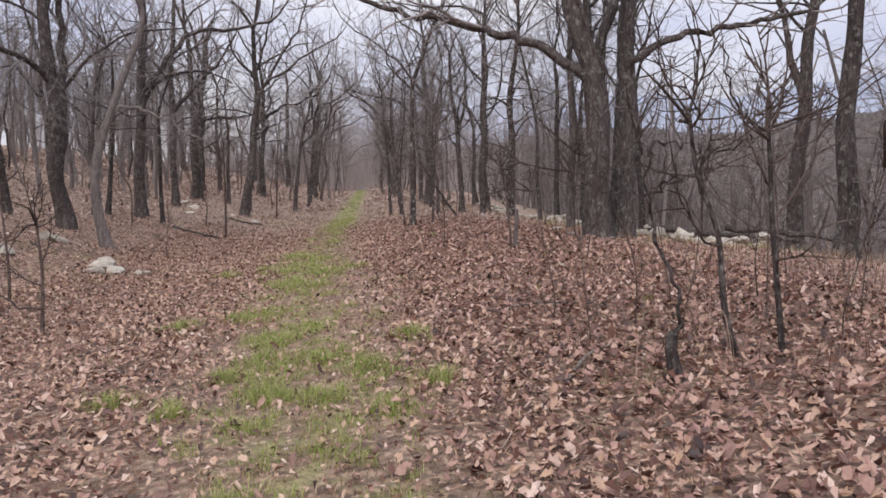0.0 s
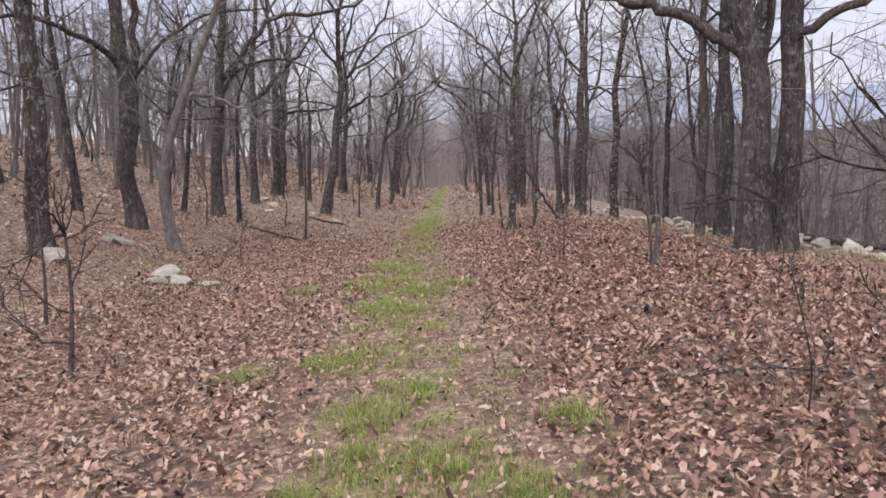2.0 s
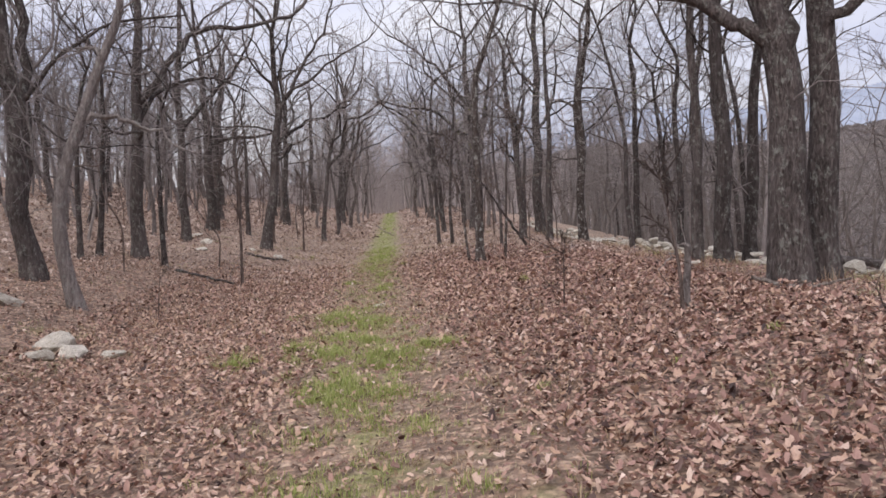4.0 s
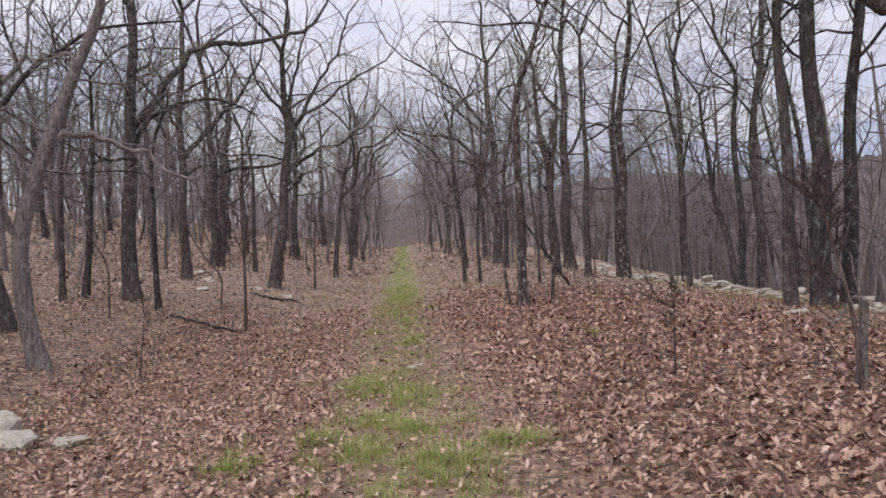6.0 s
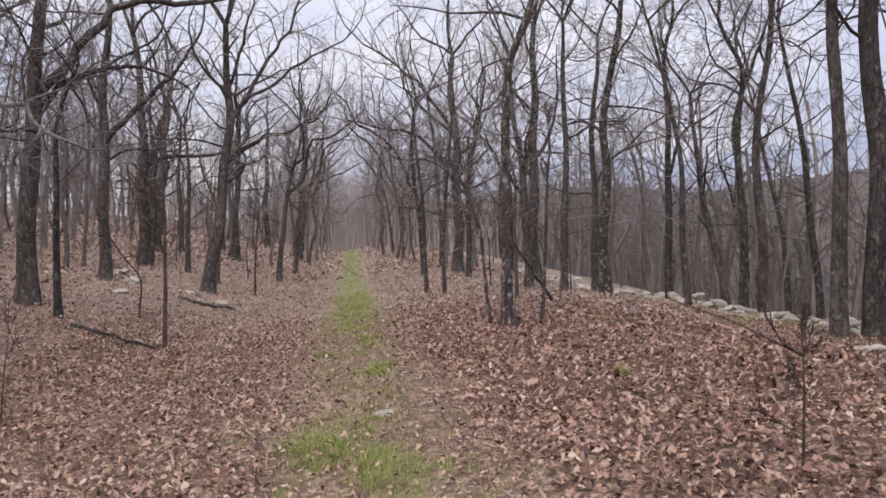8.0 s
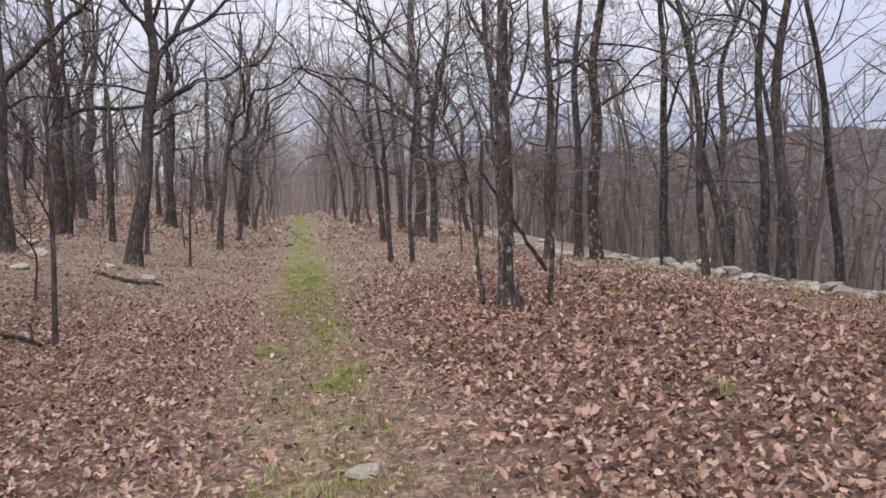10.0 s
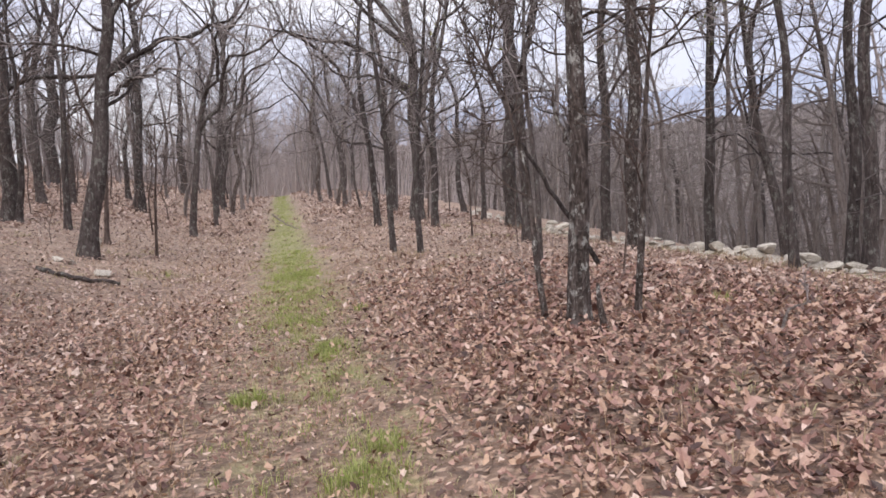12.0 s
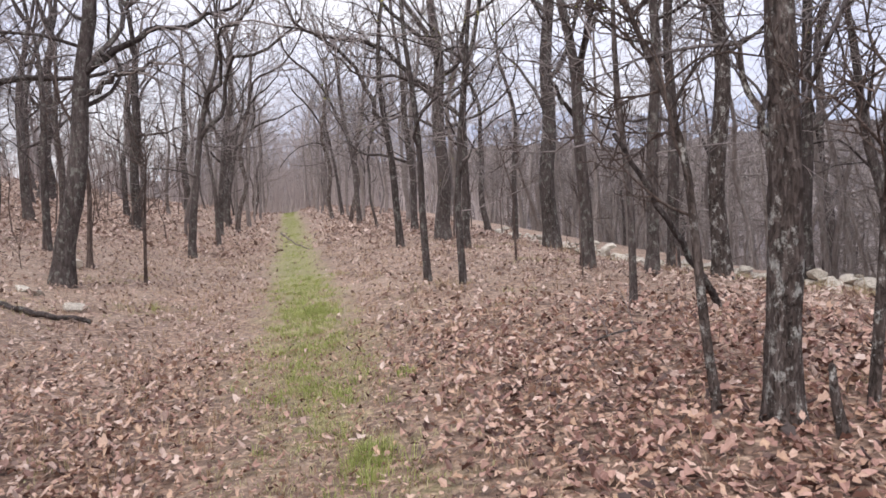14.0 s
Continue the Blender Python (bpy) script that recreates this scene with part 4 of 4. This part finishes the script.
# ---- stones ----
def stone_mesh(k):
    q = random.Random(500 + k)
    bm = bmesh.new()
    bmesh.ops.create_icosphere(bm, subdivisions=2, radius=1.0)
    cuts = [(unit(rand_dir(q)), q.uniform(0.42, 0.72)) for _ in range(12)]
    for v in bm.verts:
        c = np.array(v.co)
        for nrm, d in cuts:
            e = float(c @ nrm) - d
            if e > 0:
                c = c - nrm * e
        v.co = c * (1 + 0.05 * noise.noise(v.co * 2.5))
    bmesh.ops.dissolve_limit(bm, angle_limit=0.12, verts=bm.verts, edges=bm.edges)
    bmesh.ops.triangulate(bm, faces=bm.faces)
    me = bpy.data.meshes.new("stone")
    bm.to_mesh(me)
    bm.free()
    me.materials.append(STONE)
    return me


STONES = [stone_mesh(k) for k in range(8)]


def stone(x, y, sx, sy, sz, up=0.0, parent=None, name="stone", rz=None):
    ob = new(name, STONES[rng.randrange(8)])
    tilt = 14 if parent else 8
    ob.matrix_basis = pose(x, y, float(land(x, y)) + up, rng.uniform(-tilt, tilt), rng.uniform(-tilt, tilt), rng.uniform(0, 360) if rz is None else rz) @ Matrix.Diagonal((sx, sy, sz, 1))
    ob.parent = parent
    return ob


wall = tagged(new("stone_wall"), "low tumbled dry-stone wall of pale lichened fieldstones", "stone wall")
WALL_Y = [9, 13, 16, 20, 24, 27.5, 30, 34, 40, 48]
WALL_X = [7.2, 5.6, 4.5, 4.0, 3.75, 4.0, 4.05, 3.2, 2.2, 1.5]
y = 14.0
while y < 47:
    x = float(np.interp(y, WALL_Y, WALL_X))
    for row in range(rng.choice((1, 2, 2, 3))):
        s = rng.uniform(0.08, 0.22)
        px, py = x + rng.uniform(-0.3, 0.45), y + rng.uniform(-0.15, 0.15)
        stone(px, py, s * rng.uniform(1.0, 1.5), s, s * rng.uniform(0.42, 0.7), 0.0 + rng.uniform(0.02, 0.13) * row, wall)
    y += rng.uniform(0.13, 0.24)
for x, y, s, h in ((-6.35, 14.15, 0.2, 0.12), (-6.45, 14.75, 0.28, 0.22), (-6.15, 14.5, 0.22, 0.17), (-5.75, 14.7, 0.17, 0.1), (-8.8, 17.1, 0.3, 0.16), (-8.4, 16.8, 0.25, 0.15), (-8.15, 14.4, 0.34, 0.2), (-8.72, 30.7, 0.16, 0.1), (-8.42, 30.5, 0.13, 0.08), (-7.6, 29.8, 0.24, 0.12), (-9.1, 33.9, 0.26, 0.18), (-10.2, 30.6, 0.3, 0.16), (-9.5, 28.2, 0.22, 0.1), (-11.5, 33, 0.3, 0.16), (2.3, 18.3, 0.28, 0.06), (-2.72, 17.3, 0.13, 0.05)):
    tagged(stone(x, y, s * 1.15, s, h, h * 0.35, None, "fieldstone"), "pale lichened fieldstone half sunk in leaf litter", "stone", "fieldstones")


# ---- fallen wood ----
def fallen(name, pts, r, label, material=BARK, twigs=0):
    q = random.Random(int(pts[0][0] * 77 + pts[0][1] * 31))
    ob = new(name)
    x0, y0 = pts[0][0], pts[0][1]
    ob.location = (x0, y0, float(land(x0, y0)))
    z0 = ob.location.z
    p = smooth_path([(x - x0, y - y0, float(land(x, y)) - z0 + h + r * 0.7) for x, y, h in pts], 14)
    p[1:-1] += np.array([rand_dir(q) * r * 0.3 for _ in range(12)])
    bld = Builder()
    tube(bld, p, np.linspace(r, r * 0.6, 14), 9, 0.08, x0)
    for e, s in ((0, -1), (-1, 1)):
        d = unit(p[e] - p[e + (1 if e == 0 else -1)])
        k = bld.n
        ring = np.arange(9) + (0 if e == 0 else 13 * 9)
        bld.v.append((p[e] + d * r * 0.15)[None, :])
        bld.f.append(np.array([[k, ring[i], ring[(i + 1) % 9]] for i in range(9)]))
        bld.n += 1
    part("log", bld, material, ob)
    if twigs:
        tw = Builder()
        for i in range(twigs):
            b0, bd = at_path(p, 0.3 + 0.7 * q.random())
            ramify(q, tw, tw, b0, off_axis(q, bd, 0.8) + np.array([0, 0, 0.35]), r * 18 + 0.2, r * 0.4, 1, 2, 0.3)
        tagged(part("twig", tw, TWIG, ob), "thin bare twigs", kind="stuff")
    return tagged(ob, label, "log" if r > 0.04 else "branch", "fallen wood")


fallen("fallen_log", [(4.3, 17.6, 0.16), (5.6, 17.1, 0.15), (7.2, 16.5, 0.2)], 0.07, "dark fallen trunk lying across the tumbled wall")
fallen("fallen_log", [(6.0, 17.6, 0.3), (7.0, 17.2, 0.36), (8.2, 16.7, 0.4)], 0.08, "weathered fallen limb resting on the wall")
fallen("fallen_log", [(-8.54, 29.29, 0.0), (-7.8, 29.0, 0.02), (-7.03, 28.8, 0.0)], 0.05, "short dark rotten log in leaf litter", BARK)
fallen("fallen_branch", [(-8.2, 22.9, 0.03), (-7.2, 22.6, 0.06), (-6.6, 22.2, 0.02)], 0.035, "dead branch lying on brown leaves", BARK, 2)
fallen("fallen_branch", [(2.05, 14.6, 0.14), (2.3, 14.55, 0.04), (2.65, 14.5, 0.0), (3.2, 14.6, 0.09)], 0.026, "pale dead branch at the great oak's foot", DEADWOOD)
fallen("fallen_branch", [(-5.9, 41.5, 0.5), (-5.4, 40.8, 0.2), (-5.0, 40.4, 0.02)], 0.03, "pale dead branch leaning beside the track", DEADWOOD)
fallen("fallen_branch", [(0.75, 5.6, 0.02), (1.0, 6.1, 0.05), (1.3, 6.5, 0.02)], 0.014, "thin pale dead stick on leaves", DEADWOOD)
fallen("fallen_branch", [(0.0, 20.7, 0.02), (0.4, 21.3, 0.05), (0.9, 21.7, 0.03)], 0.014, "thin dead stick on leaves", DEADWOOD, 2)
fallen("fallen_branch", [(-1.7, 23.8, 0.02), (-1.4, 24.3, 0.05), (-1.0, 24.5, 0.03)], 0.012, "thin dead stick on leaves", BARK, 3)
fallen("fallen_branch", [(1.4, 8.0, 0.02), (0.9, 8.2, 0.06), (0.3, 8.1, 0.03)], 0.010, "thin dead stick on leaves", BARK, 3)
fallen("fallen_branch", [(0.12, 25.3, 0.0), (-0.09, 25.17, 0.28), (-0.8, 25.03, 1.4), (-1.0, 25.0, 1.72)], 0.036, "dead branch leaning against a tree", BARK)


# ---- leaf litter and grass ----
def leaf_shapes(count, lobes, seed):
    """Lobed oak leaves, folded along the midrib and curled: two many-cornered halves each."""
    out = []
    q = random.Random(seed)
    for _ in range(count):
        rim = []
        for i in range(lobes):
            t = (i + 0.6) / (lobes + 0.2) + q.uniform(-0.03, 0.03)
            w = (0.36 if i % 2 == 0 else 0.22) * math.sin(math.pi * (0.2 + 0.68 * t)) * q.uniform(0.75, 1.2)
            rim.append((t, w))
        left = [(w, t) for t, w in rim]
        right = [(-w * q.uniform(0.75, 1.25), t + q.uniform(-0.04, 0.04)) for t, w in reversed(rim)]
        pts = [(0, 0)] + left + [(0, 1.0)] + right
        fold, curl, roll = q.uniform(0.2, 1.5), q.uniform(-1.1, 1.6), q.uniform(-1.0, 1.0)
        v = [(x, y - 0.5, abs(x) * fold + curl * (y - 0.5) ** 2 + roll * x * (y - 0.5)) for x, y in pts]
        n = lobes + 2
        out.append((np.array(v), np.array([list(range(n)), list(range(n - 1, 2 * n - 2)) + [0]])))
    return out


LOBED, PLAIN = leaf_shapes(14, 4, 7), leaf_shapes(10, 2, 8)
nrs = np.random.RandomState(5)


def litter(name, count, u0, u1, y0, y1, low, high, thin_track, label, power=1.0, shapes=LOBED, material=LEAF, fade=None):
    bld = Builder()
    Y = y0 + (y1 - y0) * nrs.rand(count) ** power
    U = u0 + (u1 - u0) * nrs.rand(count)
    keep = nrs.rand(count) > thin_track * np.exp(-(U / 0.95) ** 4)
    if fade:
        keep &= nrs.rand(count) < np.clip((U - fade[0]) / (fade[1] - fade[0]), 0, 1) * np.clip((27.5 - Y) / 5, 0, 1)
    Y, U = Y[keep], U[keep]
    X = U + trail_x(Y)
    kind = nrs.randint(0, len(shapes), len(X))
    for k, (sv, sf) in enumerate(shapes):
        s = kind == k
        n = int(s.sum())
        if not n:
            continue
        size = nrs.uniform(low, high, n)
        a, tx, ty = nrs.uniform(0, 6.283, n), nrs.normal(0, 0.5, n), nrs.normal(0, 0.5, n)
        v = sv[None] * size[:, None, None] * np.array([1, 1, 0.8])
        v[..., 0] *= nrs.uniform(0.75, 1.15, n)[:, None]
        z = v[..., 2] + v[..., 0] * tx[:, None] + v[..., 1] * ty[:, None]
        x = v[..., 0] * np.cos(a)[:, None] - v[..., 1] * np.sin(a)[:, None]
        yy = v[..., 0] * np.sin(a)[:, None] + v[..., 1] * np.cos(a)[:, None]
        zz = land(X[s], Y[s]) + 0.012 + 0.7 * size * nrs.rand(n)
        w = np.stack([x + X[s][:, None], yy + Y[s][:, None], z + zz[:, None]], -1)
        f = sf[None] + (np.arange(n) * len(sv))[:, None, None]
        bld.add(w.reshape(-1, 3), f.reshape(-1, sf.shape[1]))
    tagged(part(name, bld, material, smooth=False), label, "fallen leaves", kind="stuff")


WEST, EAST = (2.2, 0.7), (0.4, 1.9)
litter("leaf_litter", 46000, -4.4, 2.2, 1.8, 27.5, 0.032, 0.068, 0.9, "thick brown oak leaves covering the woodland floor", 1.0, LOBED, LEAF, WEST)
litter("leaf_litter", 42000, 0.4, 5.0, 1.8, 27.5, 0.032, 0.075, 0.8, "deep reddish-brown oak leaves beside the track", 1.0, LOBED, LEAF_DEEP, EAST)
litter("leaf_litter", 44000, -7, 2.2, 1.8, 27.5, 0.022, 0.055, 0.8, "brown leaf fragments lying among larger leaves", 1.0, PLAIN, LEAF, WEST)
litter("leaf_litter", 40000, 0.4, 7, 1.8, 27.5, 0.022, 0.055, 0.6, "dark leaf fragments among larger leaves", 1.0, PLAIN, LEAF_DEEP, EAST)
litter("leaf_litter", 16000, -1.7, 1.7, 1.8, 27, 0.016, 0.038, 0.0, "small crumbled leaf scraps trodden into the track", 1.0, PLAIN)
litter("leaf_litter", 27000, -12, 8, 22.5, 48, 0.045, 0.085, 0.93, "brown oak leaves scattered under the trees", 1.1, PLAIN, LEAF_PALE)


litter("leaf_litter", 15000, -20, 8, 40, 84, 0.10, 0.18, 0.95, "brown leaves under the farther trees", 1.2, PLAIN, LEAF_PALE)
litter("leaf_litter", 15000, -26, -6.5, 6, 60, 0.08, 0.15, 0.0, "brown leaves on the rising slope", 1.0, PLAIN, LEAF_PALE)


def tufts(name, centres, blades, low, high, radius, material, label, sway=1.0, width=0.0034):
    bld = Builder()
    c = np.array(centres)
    n = len(c) * blades
    base = np.repeat(c, blades, 0)
    far_out = np.sqrt(nrs.rand(n))
    a, r = nrs.uniform(0, 6.283, n), radius * far_out * np.repeat(nrs.uniform(0.6, 1.4, len(c)), blades)
    x, y = base[:, 0] + np.cos(a) * r, base[:, 1] + np.sin(a) * r
    z = land(x, y) - 0.005
    h = nrs.uniform(low, high, n) * np.repeat(nrs.uniform(0.6, 1.3, len(c)), blades) * (1.15 - 0.55 * far_out ** 2)
    b, lean, w = a + nrs.normal(0, 0.9, n), nrs.uniform(0.1, 0.6, n) * sway + 0.25 * far_out, width * nrs.uniform(0.6, 1.4, n)
    dx, dy = np.cos(b), np.sin(b)
    o = np.stack([x, y, z], 1)
    side = np.stack([-dy * w, dx * w, np.zeros(n)], 1)
    up = np.stack([dx * lean * h * 0.35, dy * lean * h * 0.35, h * 0.62], 1)
    tip = np.stack([dx * lean * h, dy * lean * h, h * (1 - 0.25 * lean)], 1)
    v = np.stack([o - side, o + side, o + up + side * 0.7, o + up - side * 0.7, o + tip], 1)
    k = (np.arange(n) * 5)[:, None]
    bld.add(v.reshape(-1, 3), np.zeros((0, 4), int))
    bld.f.append(np.array([[0, 1, 2, 3]]) + k)
    bld.f.append(np.array([[3, 2, 4]]) + k)
    return tagged(part(name, bld, material, smooth=False), label, "grass", kind="stuff")


def green_spots(count, loose):
    """Tuft centres: two broken strips beside the ruts near by, one broad patch, one edge, then the whole far track."""
    out = []
    while len(out) < count:
        y = 1.5 + 32 * nrs.rand() ** 1.2
        if y < 9.5:
            u = nrs.normal(-0.33, 0.13) if nrs.rand() < 0.42 else nrs.normal(0.25, 0.24)
        elif y < 17.5:
            u = nrs.normal(-0.35, 0.4)
        elif y < 23.5:
            u = nrs.normal(0.2, 0.14) if nrs.rand() < 0.6 else nrs.normal(-0.1, 0.3)
            if nrs.rand() < 0.68:
                continue
        else:
            u = nrs.normal(0.0, 0.24)
        u += nrs.normal(0, loose)
        if noise.noise(Vector((u * 3.2, y * 2.2, 3.1))) > nrs.uniform(-0.2, 0.42) and abs(u) < 2.2:
            out.append((float(trail_x(y)) + u, y))
    return out


def clump_spots():
    """Soft round clumps: a heap of tuft centres about each."""
    out = []
    for u0, y0, w in ((-0.35, 7.0, 0.16), (-0.28, 6.0, 0.18), (0.12, 5.76, 0.17), (0.08, 6.9, 0.2), (-0.38, 7.7, 0.22), (-0.76, 9.3, 0.25), (0.0, 13.1, 0.3), (-1.42, 8.8, 0.15),
                      (-0.64, 6.5, 0.1), (-1.35, 5.9, 0.12), (-0.86, 5.6, 0.1), (0.45, 6.5, 0.16), (0.91, 5.95, 0.12), (0.58, 5.4, 0.13), (0.89, 7.5, 0.16), (-0.36, 11.9, 0.35), (0.0, 8.3, 0.17),
                      (-0.6, 13.6, 0.2), (-0.56, 16.1, 0.28), (-0.04, 15.6, 0.25), (-0.41, 14.7, 0.2), (-0.1, 14.2, 0.14), (-0.96, 14.2, 0.17), (-1.6, 13.6, 0.2), (0.5, 13.5, 0.1), (0.75, 13.5, 0.1),
                      (0.19, 22.5, 0.15), (0.34, 19.8, 0.13), (0.13, 19.35, 0.15), (-0.47, 21.1, 0.12), (0.07, 28.7, 0.3)):
        for _ in range(int(16 + 900 * w * w)):
            y = y0 + nrs.normal(0, w * 0.85)
            out.append((float(trail_x(y)) + u0 + nrs.normal(0, w * 0.6), y))
    return out


tufts("track_grass", green_spots(1600, 0.12), 20, 0.04, 0.095, 0.07, GRASS, "short green spring grass tufts along the track", 1.4, 0.0022)
tufts("track_grass", green_spots(1100, 0.65), 11, 0.03, 0.075, 0.07, OLIVE, "thin pale olive grass among the leaves", 1.6, 0.0022)
tufts("track_grass", clump_spots(), 20, 0.055, 0.125, 0.06, GRASS, "soft rounded green grass clumps on the track", 1.3, 0.0022)
tufts("track_grass", [(float(trail_x(y)) + nrs.normal(0.0, 0.3), y) for y in nrs.uniform(24, 75, 1700)], 9, 0.03, 0.08, 0.13, GRASS, "pale green grass down the far track")
straw = [(float(trail_x(y)) + nrs.choice([-1, 1]) * nrs.uniform(0.7, 2.3), y) for y in nrs.uniform(1.5, 40, 420)]
mown = [(float(trail_x(y)) + nrs.normal(0, 0.6), y) for y in 1.5 + 30 * nrs.rand(2200) ** 1.2]
tufts("dry_grass", mown, 12, 0.015, 0.05, 0.1, STRAW, "short trodden dry grass on the track", 1.8)
thin = [(float(trail_x(y)) + nrs.normal(-0.05, 0.42), y) for y in nrs.uniform(13, 27, 1300)]
tufts("dry_grass", thin, 11, 0.02, 0.05, 0.1, OLIVE, "pale olive grass worn thin along the track", 1.8)
mid = [(float(trail_x(y)) + nrs.choice([-1, -1, 1]) * nrs.uniform(0.7, 4.5), y) for y in nrs.uniform(13, 48, 1400)]
tufts("dry_grass", mid, 9, 0.04, 0.15, 0.16, STRAW, "pale dry grass thin among the leaves")
tufts("dry_grass", straw, 12, 0.05, 0.16, 0.09, STRAW, "dry straw-coloured grass at the track's edges")
foot = [(float(np.interp(y, WALL_Y, WALL_X)) + nrs.normal(-0.35, 0.4), y) for y in nrs.uniform(13, 40, 520)]
tufts("dry_grass", foot, 14, 0.05, 0.15, 0.12, OLIVE, "olive-tan grass along the foot of the stone wall", 1.5)
verge = [(float(np.interp(y, WALL_Y, WALL_X)) - nrs.uniform(0.2, 2.0), y) for y in nrs.uniform(10, 40, 160)]
tufts("dry_grass", verge, 16, 0.08, 0.26, 0.12, STRAW, "dry tan grass below the stone wall")
weeds = [(float(trail_x(y)) + nrs.uniform(2.2, 6.0), y) for y in nrs.uniform(3.5, 36, 170)] + [(float(trail_x(y)) - nrs.uniform(2.4, 8.0), y) for y in nrs.uniform(4, 36, 150)] + [(nrs.uniform(0.8, 4.6), nrs.uniform(4.6, 10.0)) for _ in range(60)]
tufts("dead_weeds", weeds, 4, 0.1, 0.42, 0.2, STEMS, "thin reddish-brown dead weed stalks in leaf litter", 1.1)
brush = [(nrs.uniform(0.9, 5.0), nrs.uniform(4.8, 10.5)) for _ in range(120)]
tufts("dead_weeds", brush, 5, 0.2, 0.62, 0.22, STEMS, "fine reddish-brown bramble stalks standing over fallen leaves", 1.5, 0.0026)
patches = []
for _ in range(70):
    y = nrs.uniform(4, 40)
    u = nrs.choice([nrs.uniform(1.6, 6.5), nrs.uniform(-8.0, -1.6)])
    patches += [(float(trail_x(y)) + u + nrs.normal(0, 0.28), y + nrs.normal(0, 0.28)) for _ in range(nrs.randint(4, 16))]
patches += [(nrs.normal(-6.5, 0.55), nrs.normal(13.6, 0.5)) for _ in range(45)] + [(nrs.normal(-6.9, 0.4), nrs.normal(15.6, 0.35)) for _ in range(35)] + [(nrs.normal(-6.7, 0.4), nrs.normal(30.2, 0.4)) for _ in range(45)]
tufts("dry_grass", patches, 15, 0.03, 0.09, 0.09, OLIVE, "olive-green sparse grass patches among the leaves", 1.6)
tuft = tufts("dead_fern_clump", [(-0.42, 8.3)], 70, 0.06, 0.17, 0.09, RUST, "rust-brown withered fern clump among fallen leaves")
tuft["kind"], tuft["category"] = "", "fern"
for x, y, s in ((-0.44, 17.6, 0.13), (1.45, 12.3, 0.1), (0.35, 22.3, 0.08), (-0.1, 16.9, 0.06), (-0.7, 11.2, 0.07), (2.7, 22.2, 0.1), (1.0, 9.3, 0.06), (1.9, 8.0, 0.07), (0.4, 11.5, 0.05), (-3.0, 24.2, 0.09), (-3.3, 22.1, 0.1), (-6.6, 30.3, 0.09)):
    ob = tufts("grass_tuft", [(x, y)], 60, s * 0.7, s * 1.6, s * 0.75, GRASS, "bright green grass tuft among brown leaves")
    ob["kind"] = ""
    ob["group"] = "grass tufts"
